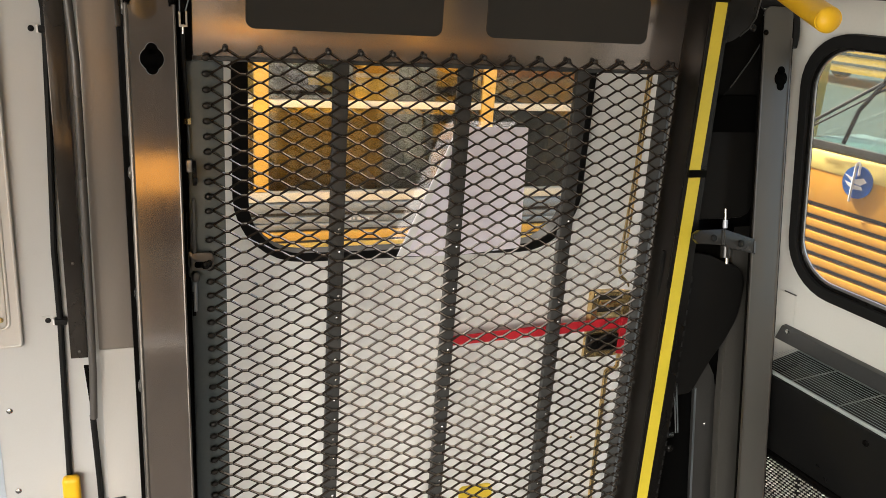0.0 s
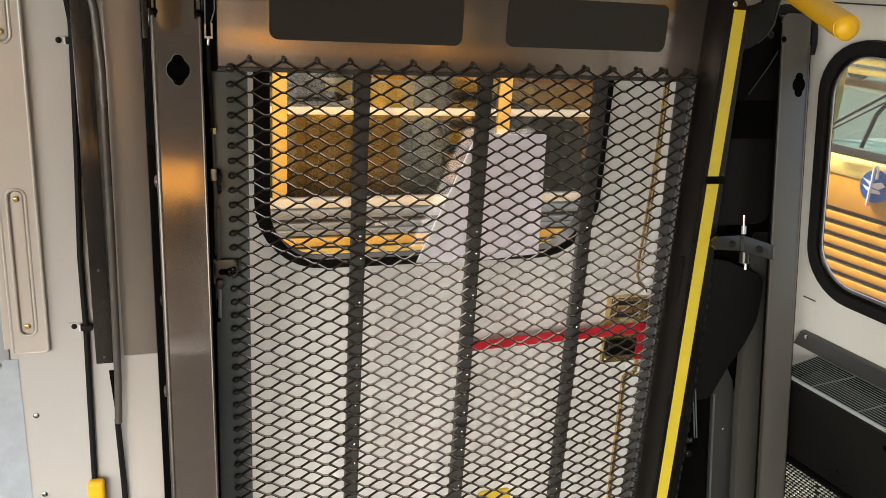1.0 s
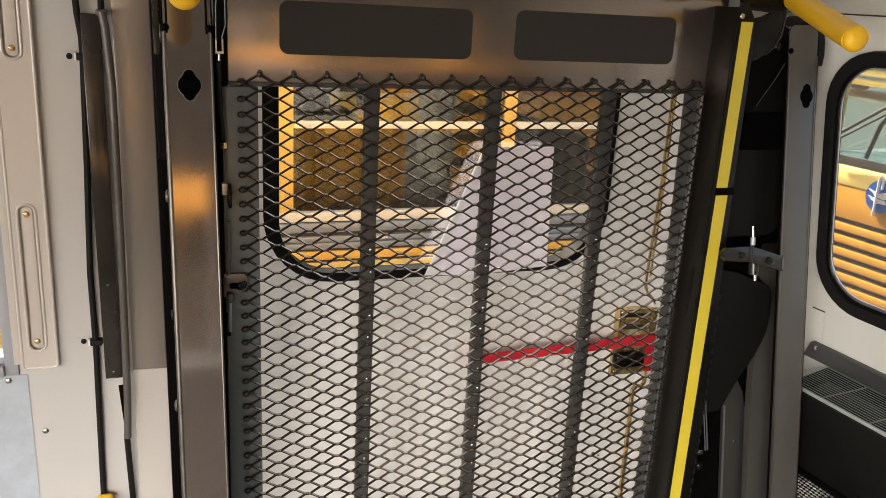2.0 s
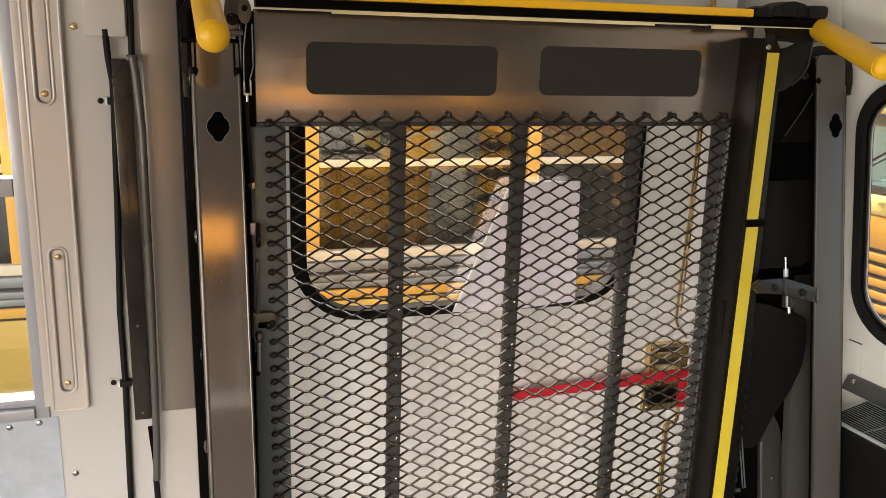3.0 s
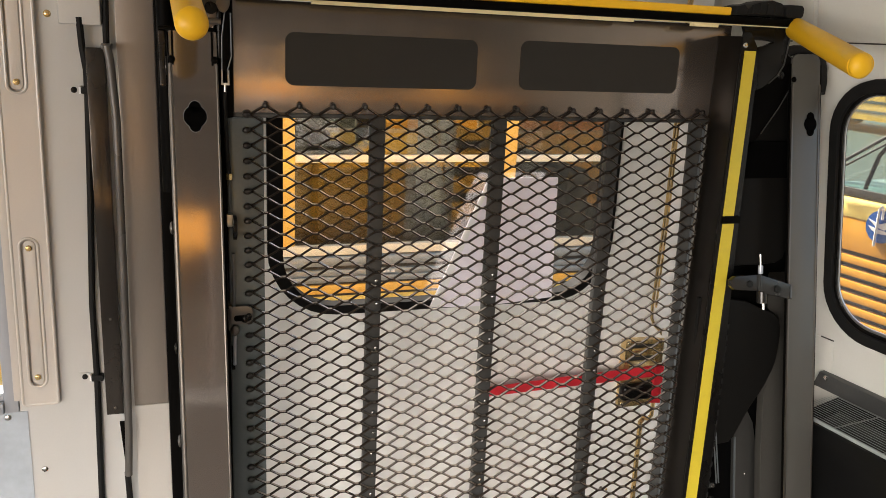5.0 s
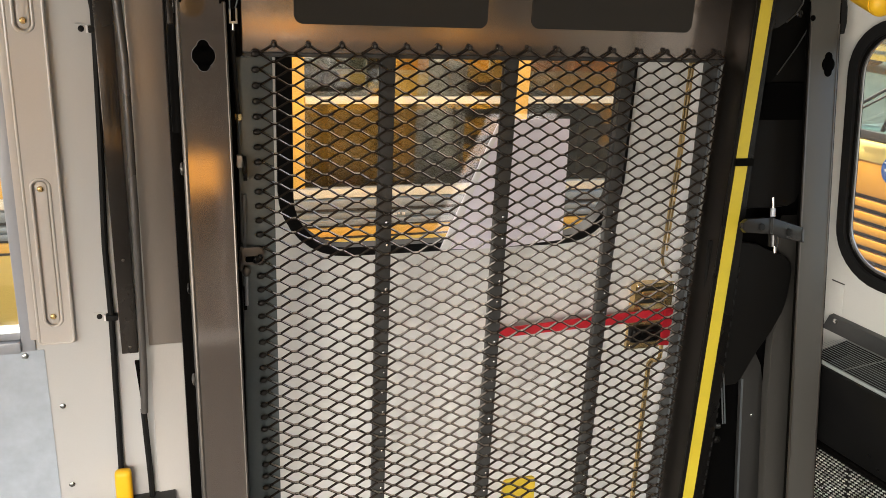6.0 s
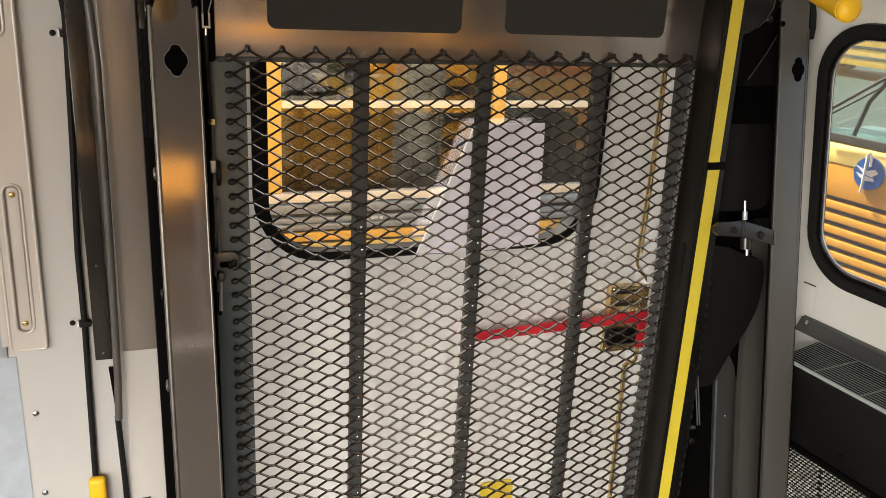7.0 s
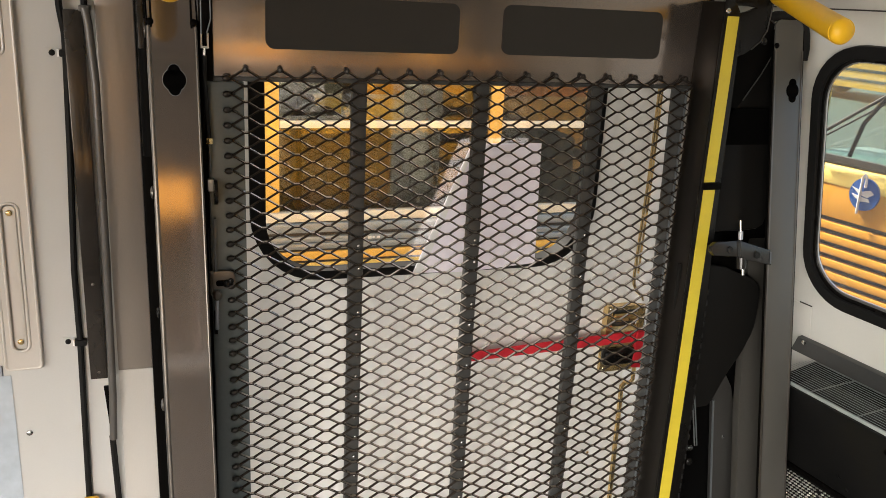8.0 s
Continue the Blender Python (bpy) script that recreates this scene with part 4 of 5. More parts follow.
# added sheet paints the deep shade between flange and tower
part("arm_shade_sheet", slab(B(), [(0.826, 1.300), (1.000, 1.300), (1.030, 0.973), (1.030, 0.80), (1.028, 0.648), (1.056, 0.492), (1.046, 0.488), (1.035, 0.30), (1.060, 0.02), (0.820, 0.02)][::-1], -0.006, -0.002), HOLESHADE, lift, "near-black sheet for the shade behind the lift arm")
# black plate darkens the gap behind the latch like shade
leaned("gap_shade_plate", box(B(), 0.858, 0.952, 0.0765, 0.0790, -0.425, -0.322, 0.0005), BLACK)
cover_pts = [(0.900, 0.030), (0.990, 0.037), (1.000, -0.122), (0.999, -0.262), (0.996, -0.305), (0.988, -0.321), (0.974, -0.328), (0.945, -0.330), (0.862, -0.330), (0.880, -0.10)]
leaned("arm_cover", slab(B(), cover_pts[::-1], 0.045, 0.068, 0.003), ARMBLACK)
# near-black outline paints the shaded gap round the cover
leaned("cover_gap_shade", slab(B(), [(x + 0.006, z - 0.004) for x, z in cover_pts[::-1]], 0.070, 0.074), HOLESHADE)
part("bolt", ball(B(), (0.984, -0.0265, 0.605), 0.0035, (1, 0.6, 1)), CHROME, lift)
for x in (0.871, 0.8765):
    part("release_rod", rod(B(), (x, -0.050, 0.725), (x + 0.024, -0.050, 0.609), 0.0014, 8), RAILGREY, lift, "thin grey release rod")
part("release_pin", rod(B(), (0.860, -0.052, 0.608), (0.885, -0.052, 0.607), 0.0062), CHROME, lift, "bright steel pin")
part("release_knob", ball(B(), (0.884, -0.052, 0.575), 0.0085, (1, 0.8, 1), 14), BLACKGLOSS, lift)

# linkage beside the platform's top corner
part("link_plate", slab(B(), [(-0.086, 1.535), (-0.066, 1.535), (-0.064, 1.50), (-0.070, 1.47), (-0.082, 1.46), (-0.090, 1.50)], -0.006, 0.0, 0.001), STEEL, lift, "grey steel linkage plate")
part("link_pin", rod(B(), (-0.098, -0.010, 1.473), (-0.064, -0.010, 1.473), 0.0045), STEEL, lift)
part("link_disc", rod(B(), (-0.078, -0.014, 1.492), (-0.078, -0.006, 1.492), 0.009, 18), BLACKGLOSS, lift)
part("link_rod", rod(B(), (-0.066, -0.008, 1.53), (-0.067, -0.008, 1.42), 0.0035), BLACKGLOSS, lift)

# latches
bm = B()
slab(bm, [(0.834, -0.368), (0.889, -0.373), (0.905, -0.380), (0.963, -0.393), (0.960, -0.364), (0.889, -0.342), (0.836, -0.343), (0.827, -0.350), (0.827, -0.360)], -0.012, 0.0, 0.002)
box(bm, 0.884, 0.8885, -0.0145, -0.0125, -0.372, -0.343)
lt = part("latch", bm, LATCHMAT, lift, "black latch bracket on the tower")
lt.matrix_basis = LEANED
part("pin", rod(B(), (0.895, -0.006, -0.330), (0.8937, -0.006, -0.305), 0.0022), CHROME, lt)
part("pin_collar", rod(B(), (0.895, -0.006, -0.341), (0.895, -0.006, -0.326), 0.0045), FRAMEALU, lt)
part("bolt", rod(B(), (0.865, -0.016, -0.358), (0.865, -0.012, -0.358), 0.0065, 6), BLACKGLOSS, lt)
part("bolt", rod(B(), (0.927, -0.016, -0.371), (0.927, -0.012, -0.371), 0.0070, 6), BLACKGLOSS, lt)
part("pin_sleeve", rod(B(), (0.902, -0.002, -0.374), (0.902, -0.002, -0.397), 0.010), LATCHMAT, lt)
part("pin", rod(B(), (0.902, -0.006, -0.395), (0.9025, -0.006, -0.409), 0.0032), CHROME, lt)
# lighter strips paint the highlights on the latch's end and fold
part("end_highlight", box(B(), 0.9585, 0.9615, -0.0135, -0.0122, -0.390, -0.368), RAILGREY, lt)
part("fold_highlight", box(B(), 0.8885, 0.8900, -0.0150, -0.0125, -0.372, -0.342), BARGREY, lt)
bm = B()
slab(bm, rounded(-0.062, -0.023, 1.004, 1.034, 0.011), -0.012, -0.006, 0.001)
box(bm, -0.062, -0.056, -0.012, 0.02, 0.993, 1.036, 0.002)
lt = part("latch", bm, STEEL, lift, "steel latch with a black bolt")
part("slot", slab(B(), rounded(-0.053, -0.026, 1.009, 1.019, 0.004), -0.0128, -0.0122), HOLESHADE, lt)
part("bolt", ball(B(), (-0.036, -0.013, 1.013), 0.007, (1, 0.6, 1)), BLACKGLOSS, lt)
part("bolt", ball(B(), (-0.030, -0.013, 1.017), 0.005, (1, 0.6, 1)), BLACKGLOSS, lt)
part("latch_rod", rod(B(), (-0.053, -0.013, 0.935), (-0.052, -0.013, 1.000), 0.0030), FRAMEALU, lt)
part("latch_eye", ball(B(), (-0.052, -0.014, 0.994), 0.0075, (1, 0.7, 1.2), 12), STEEL, lt)
part("latch_tail", box(B(), -0.0575, -0.0520, -0.010, -0.004, 0.925, 0.965, 0.001), BLACK, lt)
part("slot", box(B(), -0.0645, -0.0630, -0.04, 0.0, 1.04, 1.11), RUBBER, lift)
part("clevis", ring(B(), [(-0.0655, 1.382), (-0.0535, 1.382), (-0.0535, 1.404), (-0.0655, 1.404)], [(-0.0628, 1.3855), (-0.0562, 1.3855), (-0.0562, 1.404), (-0.0628, 1.404)], -0.014, -0.009), CHROME, lift, "bright steel clevis")
part("clevis_stem", rod(B(), (-0.060, -0.0115, 1.382), (-0.0605, -0.0115, 1.371), 0.0022), CHROME, lift)
part("release_cable", tube(B(), [(-0.0608, -0.012, 1.372), (-0.0606, -0.012, 1.330), (-0.0590, -0.012, 1.285), (-0.0570, -0.012, 1.249)], 0.0036, 10), RUBBER, lift, "black sheathed release cable")
part("cable_nut", rod(B(), (-0.057, -0.012, 1.249), (-0.057, -0.012, 1.240), 0.0055, 6), BRASS, lift)
part("cable_core", rod(B(), (-0.057, -0.012, 1.240), (-0.056, -0.012, 1.188), 0.0016, 8), RAILGREY, lift)
part("pivot_block", box(B(), -0.0615, -0.0525, -0.016, -0.004, 1.166, 1.185, 0.0015), ALU, lift, "pale machined pivot block")
part("pivot_disc", rod(B(), (-0.0520, -0.012, 1.164), (-0.0470, -0.012, 1.164), 0.0195, 24), BLACKGLOSS, lift)
part("guide_strip", box(B(), -0.0545, -0.0500, -0.013, -0.006, 1.034, 1.122, 0.001), RAILGREY, lift)

# ---- on the lift door ----
part("hinge_seal", box(B(), -0.158, -0.126, Y_WALL - 0.035, Y_WALL - 0.0065, -0.10, Z_TOP, 0.003), BLACK, door, "black rubber hinge seal")
part("latch_rod", tube(B(), [(0.927, Y_WALL - 0.012, 1.75), (0.930, Y_WALL - 0.012, 1.10), (0.923, Y_WALL - 0.012, 0.87), (0.925, Y_WALL - 0.012, 0.845), (0.934, Y_WALL - 0.012, 0.828), (0.952, Y_WALL - 0.012, 0.812), (0.959, Y_WALL - 0.012, 0.795), (0.959, Y_WALL - 0.012, 0.750)], 0.0036), BRASS, door, "yellow zinc latch rod")
part("guide_rod", tube(B(), [(0.9375, Y_WALL - 0.008, 1.75), (0.9405, Y_WALL - 0.008, 1.10), (0.936, Y_WALL - 0.008, 0.87)], 0.0026), BRASS, door, "thin yellow zinc guide rod")
part("latch_rod", tube(B(), [(0.955, Y_WALL - 0.012, 0.64), (0.955, Y_WALL - 0.012, 0.595), (0.947, Y_WALL - 0.012, 0.585), (0.934, Y_WALL - 0.012, 0.588), (0.926, Y_WALL - 0.012, 0.578), (0.926, Y_WALL - 0.012, 0.56), (0.934, Y_WALL - 0.012, 0.0)], 0.0060), BRASS, door, "yellow zinc latch rod")
case = part("latch_case", ring(B(), [(0.858, 0.700), (0.960, 0.700), (0.960, 0.795), (0.858, 0.795)], [(0.872, 0.712), (0.946, 0.712), (0.946, 0.785), (0.872, 0.785)], Y_WALL - 0.022, Y_WALL), BRASS, door, "yellow zinc latch case")
part("latch_plate", box(B(), 0.857, 0.960, Y_WALL - 0.012, Y_WALL, 0.622, 0.6995, 0.003), BRASS, case)
part("latch_handle", box(B(), 0.852, 0.935, Y_WALL - 0.040, Y_WALL - 0.013, 0.648, 0.689, 0.014, 4), BLACKGLOSS, case, "black latch handle")
part("case_back", box(B(), 0.8722, 0.9458, Y_WALL - 0.010, Y_WALL, 0.7122, 0.7848, 0.001), BARGREY, case)
fold = part("case_fold", box(B(), -0.036, 0.036, -0.004, 0.004, -0.014, 0.014, 0.003), BRASS, case)
fold.matrix_basis = pose(0.910, Y_WALL - 0.020, 0.765, 35)
fold = part("case_fold", box(B(), -0.036, 0.036, -0.003, 0.003, -0.010, 0.010, 0.003), BRASS, case)
fold.matrix_basis = pose(0.908, Y_WALL - 0.022, 0.735, -30)
part("rivet", ball(B(), (0.865, Y_WALL - 0.0225, 0.789), 0.004, (1, 0.6, 1)), CHROME, case)
part("rivet", ball(B(), (0.953, Y_WALL - 0.0225, 0.789), 0.004, (1, 0.6, 1)), CHROME, case)
part("rivet", ball(B(), (0.868, Y_WALL - 0.0125, 0.632), 0.004, (1, 0.6, 1)), CHROME, case)

# added dark slab paints the shade on the door edge's lower part
part("edge_shade_slab", slab(B(), [(0.970, 0.815), (1.06, 0.815), (1.06, 0.0), (0.985, 0.0), (0.976, 0.60)], Y_WALL - 0.046, Y_WALL - 0.036, 0.002), RAILDARK, door, "dark grey slab for the shade along the door's edge")
part("rod_guide", box(B(), 0.905, 0.945, Y_WALL - 0.030, Y_WALL, 1.588, 1.640, 0.004), BLACK, door, "black guide block of the latch rod")
part("rod_pin", rod(B(), (0.925, Y_WALL - 0.014, 1.572), (0.972, Y_WALL - 0.014, 1.573), 0.0035), BRASS, door)
bm = B()
slab(bm, [(0.505, 0.702), (0.60, 0.705), (0.70, 0.707), (0.80, 0.709), (0.945, 0.712), (0.946, 0.739), (0.80, 0.735), (0.70, 0.732), (0.60, 0.728), (0.505, 0.724)], Y_WALL - 0.046, Y_WALL - 0.0435)
slab(bm, [(0.916, 0.652), (0.942, 0.649), (0.946, 0.741), (0.920, 0.741)], Y_WALL - 0.060, Y_WALL - 0.0565)
slab(bm, [(0.920, 0.700), (0.944, 0.701), (0.944, 0.729), (0.920, 0.728)], Y_WALL - 0.0564, Y_WALL - 0.0461)
slab(bm, [(0.500, 0.702), (0.5045, 0.702), (0.5045, 0.724), (0.500, 0.724)], Y_WALL - 0.046, Y_WALL)
tagged(mesh_ob("strap", bm, REDSTRAP), "red webbing strap stretched across the lift door", "strap")
sheet = B()
slab(sheet, [(0.372, 0.907), (0.500, 0.903), (0.658, 0.914), (0.650, 1.184), (0.500, 1.184), (0.488, 1.180)], Y_WALL - 0.0154, Y_WALL - 0.0150)
paper = tagged(mesh_ob("paper_sheet", sheet, PAPER), "plain white paper sheet folded over the door window", "paper")
part("folded_edge", slab(B(), [(0.3735, 0.9085), (0.394, 0.907), (0.497, 1.1785), (0.4885, 1.1785)], Y_WALL - 0.0172, Y_WALL - 0.0158), WHITE, paper, "turned white edge of the sheet")
tagged(mesh_ob("reflector_plate", slab(B(), rounded(0.566, 0.652, 0.13, 0.298, 0.012), Y_WALL - 0.006, Y_WALL), PLATEYELLOW), "yellow rounded plate on the lift door", "plate")

# ---- on the side wall, beside the lift ----
def tube_loop(bm, outline, y, r, seg=8):
    n = len(outline)
    rings = []
    for i in range(n):
        (x0, z0), (x1, z1) = outline[i - 1], outline[(i + 1) % n]
        d = Vector((x1 - x0, 0, z1 - z0)).normalized()
        side = Vector((-d.z, 0, d.x))
        c = Vector((outline[i][0], y, outline[i][1]))
        rings.append([bm.verts.new(c + side * (r * math.cos(k * 2 * math.pi / seg)) + Vector((0, 1, 0)) * (r * math.sin(k * 2 * math.pi / seg))) for k in range(seg)])
    for i in range(n):
        p, q = rings[i], rings[(i + 1) % n]
        for k in range(seg):
            bm.faces.new((p[k], p[(k + 1) % seg], q[(k + 1) % seg], q[k]))
    return bm


SLOTS = ((0.792, 1.081, 0.757, 1.2075), (1.335, 1.632, 1.2075, 1.95))
bm = B()
for z0, z1, low, high in SLOTS:
    holed(bm, -0.409, -0.3480, low, high, rounded(-0.3950, -0.3660, z0 + 0.002, z1 - 0.002, 0.0140), Y_WALL - 0.010, Y_WALL - 0.0035)
cover = tagged(mesh_ob("post_cover", bm, POSTPAINT), "satin beige window post cover with long embossed slots", "trim")
part("back_plate", box(B(), -0.4085, -0.3485, Y_WALL - 0.0034, Y_WALL, 0.758, 1.949), POSTPAINT, cover)
part("edge_roll", tube_loop(B(), rounded(-0.4085, -0.3485, 0.7575, 1.9495, 0.006, 4), Y_WALL - 0.0085, 0.0030), POSTPAINT, cover)
for z0, z1, low, high in SLOTS:
    part("slot_rim", tube_loop(B(), rounded(-0.3957, -0.3653, z0 + 0.0013, z1 - 0.0013, 0.0147), Y_WALL - 0.0096, 0.0028), POSTPAINT, cover)
    part("slot_floor", slab(B(), rounded(-0.3905, -0.3705, z0 + 0.0065, z1 - 0.0065, 0.0095), Y_WALL - 0.0065, Y_WALL - 0.0036, 0.0012), POSTPAINT, cover)
    for z in (z0 + 0.020, z1 - 0.020):
        screw("screw", (-0.3808, Y_WALL - 0.0078, z), BRASS, cover, 0.0058)
part("flange", box(B(), -0.425, -0.4095, Y_WALL - 0.005, Y_WALL, 0.765, 1.95, 0.002), POSTPAINT, cover)
cover.matrix_world = pose(0, 0, 1.357) @ pose(-0.0036, 0, 0, 0, 0.40) @ pose(0, 0, -1.357)

# a single jamb cut in two to carry its painted reflections
tagged(mesh_ob("jamb_panel", box(B(), -0.222, -0.1585, Y_WALL - 0.006, Y_WALL, 0.738, 1.95, 0.002), JAMBDARK), "upper part of the satin door jamb, toned for its dark reflection", "panel")
tagged(mesh_ob("jamb_panel", box(B(), -0.222, -0.1585, Y_WALL - 0.0055, Y_WALL, 0.02, 0.7375, 0.001), JAMBLIGHT), "lower part of the satin door jamb, paled for its bright reflection", "panel")
chan = tagged(mesh_ob("black_channel", box(B(), -0.272, -0.241, Y_WALL - 0.022, Y_WALL, 0.731, 1.420, 0.002), CHANNEL), "long black metal channel screwed to the wall", "channel")
part("screw", ball(B(), (-0.256, Y_WALL - 0.0225, 0.745), 0.003, (1, 0.5, 1)), STEEL, chan)
part("screw", ball(B(), (-0.256, Y_WALL - 0.0225, 0.925), 0.003, (1, 0.5, 1)), STEEL, chan)
bm = B()
tube(bm, [(-0.236, Y_WALL - 0.035, 1.424), (-0.232, Y_WALL - 0.036, 1.40), (-0.2265, Y_WALL - 0.036, 1.30), (-0.2285, Y_WALL - 0.036, 1.00), (-0.2335, Y_WALL - 0.036, 0.70), (-0.238, Y_WALL - 0.033, 0.605)], 0.0072, 12)
strut = tagged(mesh_ob("door_strut", bm, STRUT), "long dark grey door strut beside the jamb", "strut")
part("flat_end", box(B(), -0.246, -0.228, Y_WALL - 0.036, Y_WALL - 0.0, 1.418, 1.428, 0.002), STRUT, strut)
part("fin", slab(B(), [(-0.249, 0.72), (-0.240, 0.72), (-0.238, 0.605), (-0.241, 0.605)], Y_WALL - 0.036, Y_WALL - 0.03), BLACK, strut)
tagged(mesh_ob("cable", tube(B(), [(-0.236, Y_WALL - 0.008, 1.95), (-0.236, Y_WALL - 0.008, 1.50), (-0.238, Y_WALL - 0.012, 1.42)], 0.0055, 8), RUBBER), "black cable that drops to the strut", "cable")
tagged(mesh_ob("cable", tube(B(), [(-0.240, Y_WALL - 0.030, 0.61), (-0.237, Y_WALL - 0.012, 0.45), (-0.232, Y_WALL - 0.01, 0.05)], 0.0060, 8), RUBBER), "black cable below the strut", "cable")
tagged(mesh_ob("cable", tube(B(), [(-0.279, Y_WALL - 0.015, 1.47), (-0.277, Y_WALL - 0.013, 1.42), (-0.2725, Y_WALL - 0.010, 1.38), (-0.273, Y_WALL - 0.009, 1.34), (-0.279, Y_WALL - 0.009, 1.15), (-0.287, Y_WALL - 0.009, 0.95), (-0.2865, Y_WALL - 0.009, 0.80), (-0.2895, Y_WALL - 0.009, 0.65), (-0.293, Y_WALL - 0.009, 0.45), (-0.285, Y_WALL - 0.009, 0.10)], 0.0058, 10), RUBBER), "black cable clipped down the side wall", "cable")
for x, z in ((-0.273, 1.346), (-0.286, 0.806)):
    c = tagged(mesh_ob("cable_clip", box(B(), x - 0.010, x + 0.012, Y_WALL - 0.018, Y_WALL - 0.001, z - 0.006, z + 0.006, 0.003), RUBBER), "small black cable clip on a pale base", "cable clip")
    part("base", box(B(), x - 0.032, x - 0.0105, Y_WALL - 0.0025, Y_WALL, z - 0.008, z + 0.008), WALLPAINT, c)
    part("eye", ball(B(), (x - 0.022, Y_WALL - 0.003, z), 0.0055, (1, 0.6, 1)), RUBBER, c)
    part("tail", box(B(), x - 0.0135, x - 0.0105, Y_WALL - 0.012, Y_WALL - 0.003, z - 0.006, z + 0.006), WHITE, c)
tagged(mesh_ob("cover_box", box(B(), -0.312, -0.244, Y_WALL - 0.018, Y_WALL, 1.457, 1.95, 0.004, 3), WALLPAINT), "beige painted cable cover on the wall", "cover")
tagged(mesh_ob("wall_screw", ball(B(), (-0.33, Y_WALL, 1.473), 0.0065, (1, 0.5, 1)), BRASS), "brass-coloured screw in the wall", "screw")
for x, z in ((-0.390, 0.6205), (-0.389, 0.44), (-0.446, 0.735), (-0.498, 0.731)):
    tagged(mesh_ob("wall_screw", ball(B(), (x, Y_WALL - 0.001, z), 0.0062, (1, 0.55, 1)), CHROME), "bright domed screw in the wall", "screw", "wall screws")

# control box at the foot of the wall
ctl = tagged(empty("control_box", pose(-0.27, Y_WALL, 0)), "dark grey control console with a yellow handle and red knob", "control box")
bm = B()
prof = [(-0.002, 0.0), (-0.002, 0.393), (-0.012, 0.393), (-0.150, 0.300), (-0.150, 0.0)]
lv = [bm.verts.new((-0.078, y, z)) for y, z in prof]
rv = [bm.verts.new((0.080, y, z + 0.006)) for y, z in prof]
bm.faces.new(lv); bm.faces.new(rv[::-1])
for i in range(5):
    bm.faces.new((lv[i], rv[i], rv[(i + 1) % 5], lv[(i + 1) % 5]))
bmesh.ops.recalc_face_normals(bm, faces=bm.faces[:])
part("body", bm, BARGREY, ctl)
slope = pose(0, -0.012, 0.396, 0) @ pose(0, 0, 0, -56)
lab = part("label_plate", box(B(), -0.074, 0.010, -0.0025, -0.0008, -0.12, -0.006), BLACK, ctl, "black label with white bars")
lab.matrix_basis = slope
part("label_rim", ring(B(), [(-0.072, -0.118), (0.008, -0.118), (0.008, -0.008), (-0.072, -0.008)], [(-0.0695, -0.1155), (0.0055, -0.1155), (0.0055, -0.0105), (-0.0695, -0.0105)], -0.0038, -0.0026), WHITE, lab)
for k in range(7):
    part("bar", box(B(), -0.066 + k * 0.0066, -0.0635 + k * 0.0066, -0.0038, -0.0026, -0.060, -0.014), WHITE, lab)
part("handle", box(B(), -0.0355, -0.0025, -0.036, -0.012, 0.388, 0.474, 0.0115, 4), YELLOW, ctl, "yellow vinyl handle sleeve")
part("knob", ball(B(), (0.010, -0.060, 0.385), 0.031, (1, 0.8, 0.9), 22), REDPLASTIC, ctl, "round red plastic knob")

# ---- heater and ledge on the rear wall ----
ledge = tagged(mesh_ob("ledge_strip", slab(B(), [(-0.075, -0.446), (-0.058, -0.409), (2.0, -0.409), (2.0, -0.446)], -0.016, -0.0005, 0.002), RAILDARK), "dark metal strip under the rear window", "trim")
ledge.matrix_world = rear_m @ pose(0.010, 0, 0.013)
screw("screw", (-0.040, -0.0165, -0.416), CHROME, ledge, 0.006)
heater = tagged(empty("heater", rear_m @ pose(-0.004, 0, 0.008)), "black bus heater with a slatted grey top grille", "heater")
part("end_plate", box(B(), -0.006, 0.0, -0.150, -0.001, -1.15, -0.452, 0.002), HEATBLACK, heater)
part("body", box(B(), 0.0005, 1.9, -0.148, -0.001, -1.15, -0.485, 0.003), HEATBLACK, heater, "black heater body")
part("front_edge", box(B(), 0.0, 1.9, -0.153, -0.1485, -0.424, -0.4165, 0.001), SLATLIGHT, heater)
part("back_edge", box(B(), 0.0, 1.9, -0.006, -0.001, -0.450, -0.438, 0.001), GRILLEMAT, heater)
part("back_panel", box(B(), 0.0, 1.9, -0.0055, -0.001, -0.4840, -0.4505, 0.0005), HEATBLACK, heater)
N_SLAT = 16
for k in range(N_SLAT):
    y = -0.012 - k * 0.0090
    v = -0.441 + 0.022 * (k / (N_SLAT - 1))
    part("slat", box(B(), 0.0, 1.9, y - 0.0006, y + 0.0006, v - 0.0006, v, 0.0003), SLATLIGHT, heater)
for u in (0.108, 0.215, 0.322, 0.43, 0.54, 0.65, 0.76):
    bm = B()
    slab(bm, [(-0.0010, -0.003), (0.0010, -0.003), (0.0010, -0.0014), (-0.0010, -0.0014)], -0.150, 0.0)
    ob = part("cross_bar", bm, GRILLEMAT, heater)
    ob.matrix_basis = pose(u, 0, -0.441, -8.3)
part("front_panel", box(B(), 0.0, 1.9, -0.1535, -0.149, -0.600, -0.4285, 0.001), HEATBLACK, heater, "glossy black front panel")
part("panel_lip", box(B(), 0.0, 1.9, -0.158, -0.149, -0.612, -0.6005, 0.002), BLACK, heater)


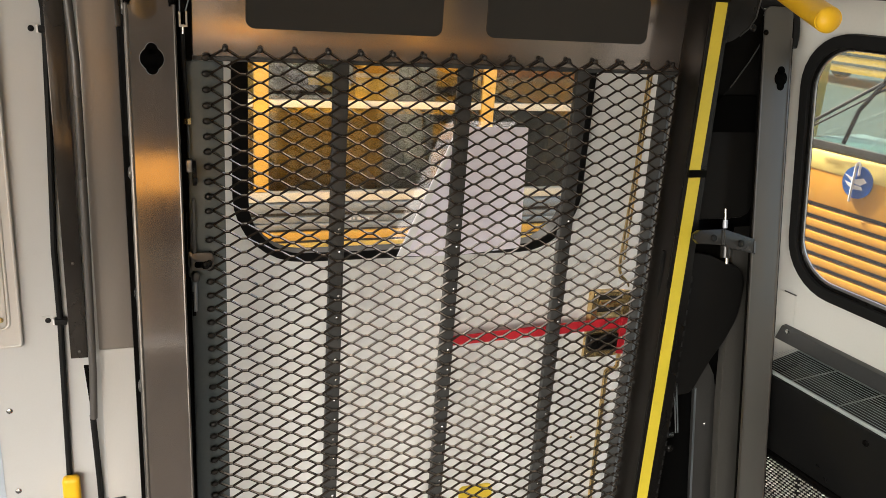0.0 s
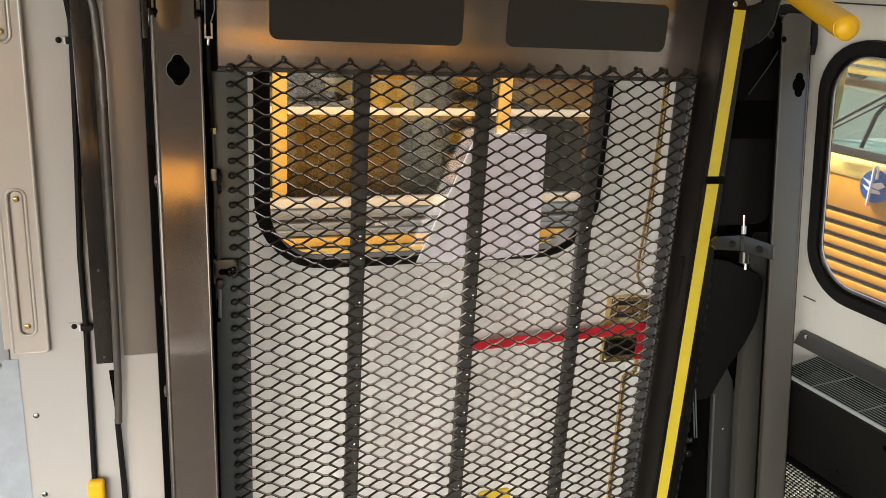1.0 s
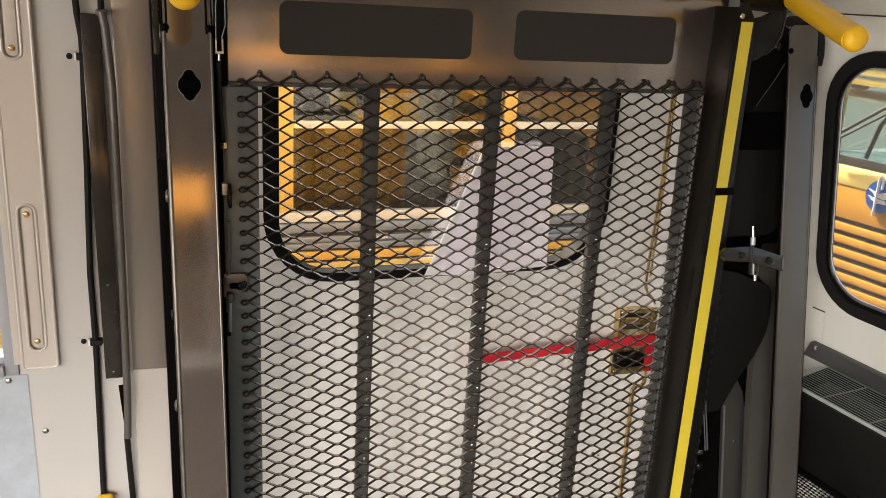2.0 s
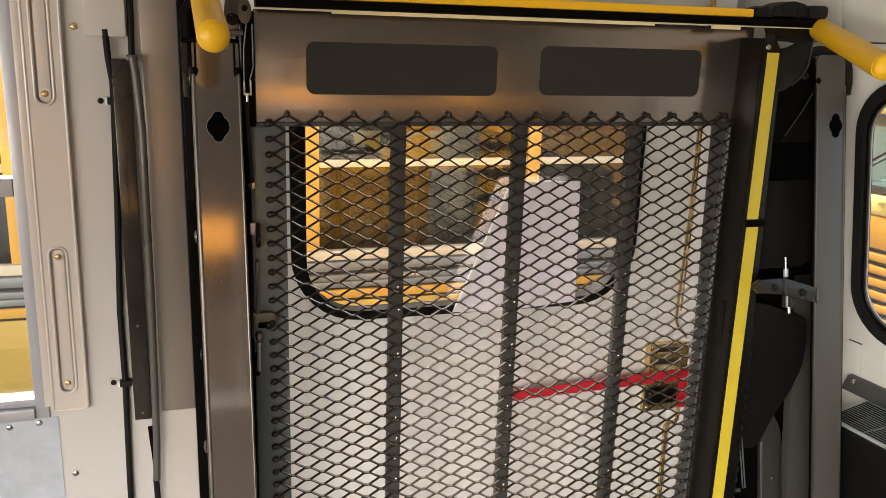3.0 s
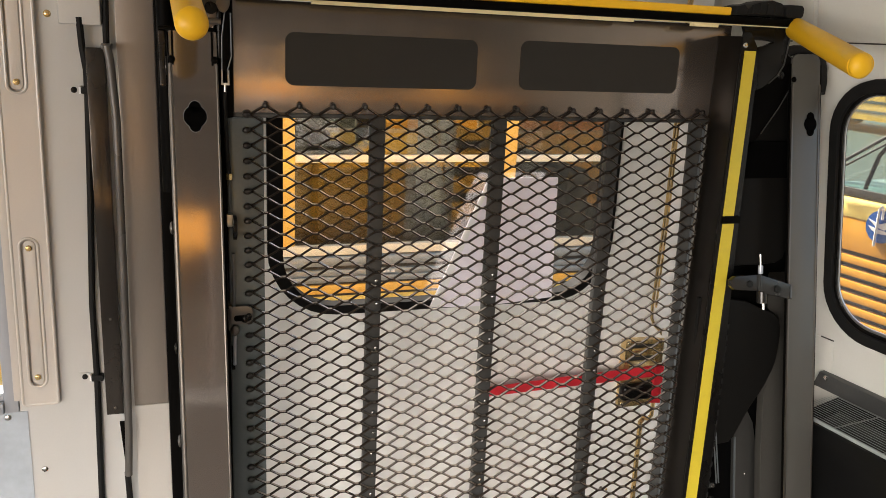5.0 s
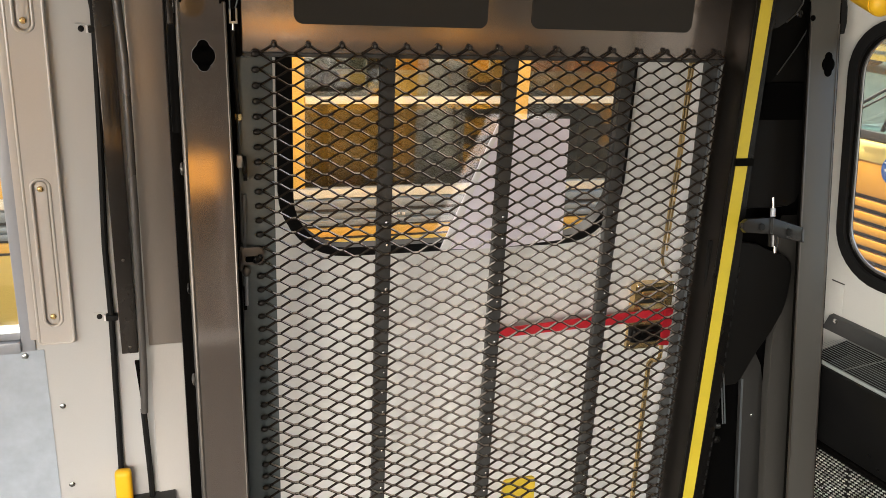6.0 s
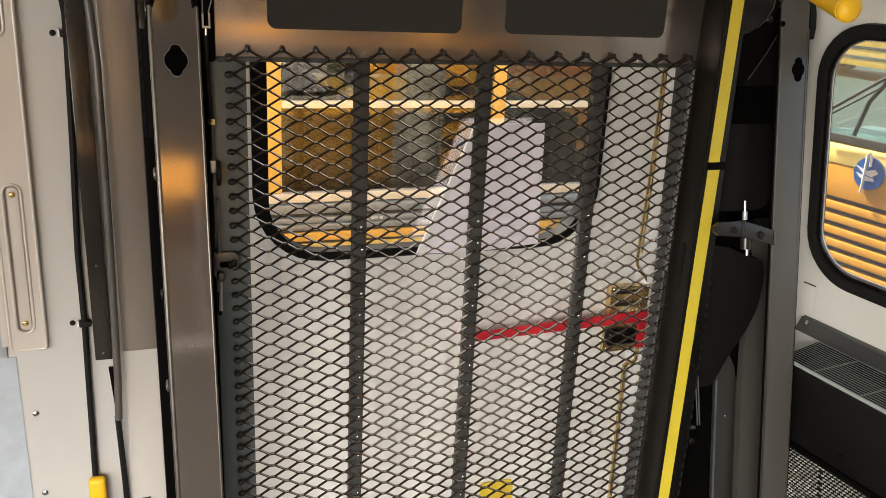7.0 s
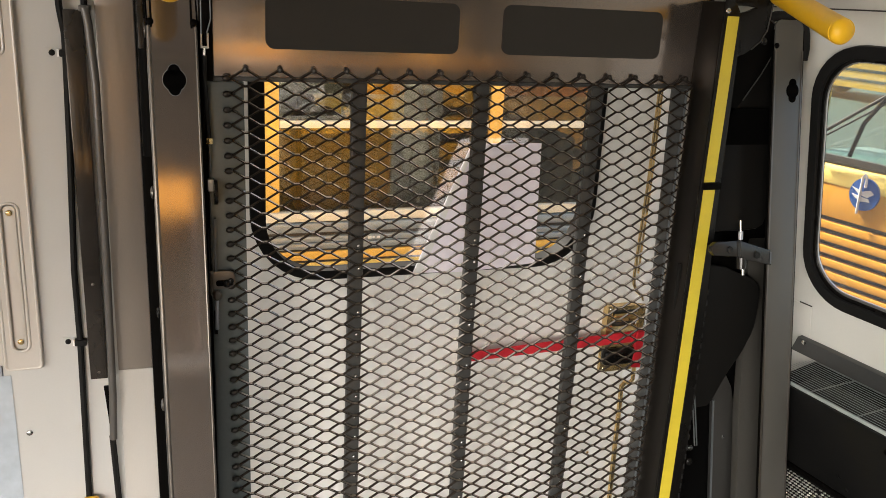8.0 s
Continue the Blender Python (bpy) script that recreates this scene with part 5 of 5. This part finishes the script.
def vent_mesh():
    verts, faces = [], []
    w, h = 0.0095, 0.0074
    for r in range(40):
        for c in range(51):
            u0 = 0.012 + c * w + (w / 2 if r % 2 else 0)
            if abs(u0 - 0.150) < 0.003:
                continue
            v0 = -0.6185 - r * h
            b = len(verts)
            verts += [(u0, -0.1555, v0), (u0 + w * 0.62, -0.1535, v0 - h * 0.05), (u0 + w * 0.62, -0.1525, v0 - h * 0.62), (u0, -0.1545, v0 - h * 0.55),
                      (u0 + w * 0.3, -0.1585, v0 - h * 0.2)]
            faces += [(b, b + 1, b + 4), (b + 1, b + 2, b + 4), (b + 2, b + 3, b + 4), (b + 3, b, b + 4)]
    me = bpy.data.meshes.new("vent_mesh")
    me.from_pydata(verts, [], faces)
    me.materials.append(SILVERMESH)
    ob = new("vent_mesh", me)
    ob.parent = heater
    return tagged(ob, label="silver expanded metal vent screen", kind="stuff")


vent_mesh()
screw("bolt", (0.29, -0.154, -0.455), BLACK, heater, 0.007)

# area lamps in the openings of the bus stand in for daylight
DAY = (1.0, 0.97, 0.93)
window_light("daylight_fill", (-2.9, Y_FAR - 0.03, 1.18), (-1.7, 0.0, 0.6), 2.6, 0.72, 17.0, DAY, 150)
window_light("daylight_fill", (-0.60, Y_FAR - 0.03, 1.16), (0.15, -0.95, 0.0), 1.2, 0.70, 13.5, DAY, 84)
window_light("daylight_fill", (-2.6, Y_WALL + 0.03, 1.18), (-2.2, -2.0, 0.4), 3.0, 0.72, 6.6, DAY, 120)
# second lamp in the same opening, added to brighten the rear wall
window_light("daylight_fill", (-0.52, Y_FAR - 0.03, 1.16), (1.35, -0.1, 1.35), 1.0, 0.70, 1.0, DAY, 60)

# ---- small details ----
# linkage beside the platform's top corner
part("link_cam", slab(B(), [(-0.061 + 0.010 * math.cos(a * math.pi / 8), 1.504 + 0.018 * math.sin(a * math.pi / 8)) for a in range(16)], -0.020, -0.014, 0.001), STEEL, lift, "worn grey cam plate")
part("link_cam", slab(B(), [(-0.073 + 0.010 * math.cos(a * math.pi / 8), 1.512 + 0.014 * math.sin(a * math.pi / 8)) for a in range(16)], -0.014, -0.008, 0.001), RAILDARK, lift)
part("cam_bolt", ball(B(), (-0.061, -0.021, 1.508), 0.0045, (1, 0.6, 1), 10), BLACKGLOSS, lift)
part("link_blade", slab(B(), [(-0.0585, 1.488), (-0.0505, 1.486), (-0.0500, 1.424), (-0.0560, 1.404), (-0.0640, 1.402), (-0.0635, 1.450)], -0.0135, -0.0105, 0.0006), BLACK, lift)
part("blade_rim", tube(B(), [(-0.0505, -0.0135, 1.486), (-0.0500, -0.0135, 1.424), (-0.0560, -0.0135, 1.404)], 0.0011, 6), RAILGREY, lift)
part("blade_rim", tube(B(), [(-0.0585, -0.0135, 1.488), (-0.0635, -0.0135, 1.450), (-0.0640, -0.0135, 1.402)], 0.0011, 6), RAILGREY, lift)

# rivets along the heater's lower lip and the wall under the rear window
for u in (0.30, 0.62):
    screw("rivet", (u, -0.0015, -0.372), REARPAINT, rear, 0.006)

# small marks on the door's lower panel
tagged(mesh_ob("door_screw", ball(B(), (0.842, Y_WALL - 0.001, 0.405), 0.0042, (1, 0.5, 1)), STEEL), "small grey screw in the lift door", "screw")
tagged(mesh_ob("door_screw", ball(B(), (0.858, Y_WALL - 0.001, 0.398), 0.0035, (1, 0.5, 1)), BRASS), "small grey screw in the lift door", "screw")

# chrome bolt low between the jamb and the tower
part("side_bolt", rod(B(), (-0.0430, 0.060, -0.985), (-0.0365, 0.060, -0.985), 0.010, 16), CHROME, left_tower, "bright bolt head")
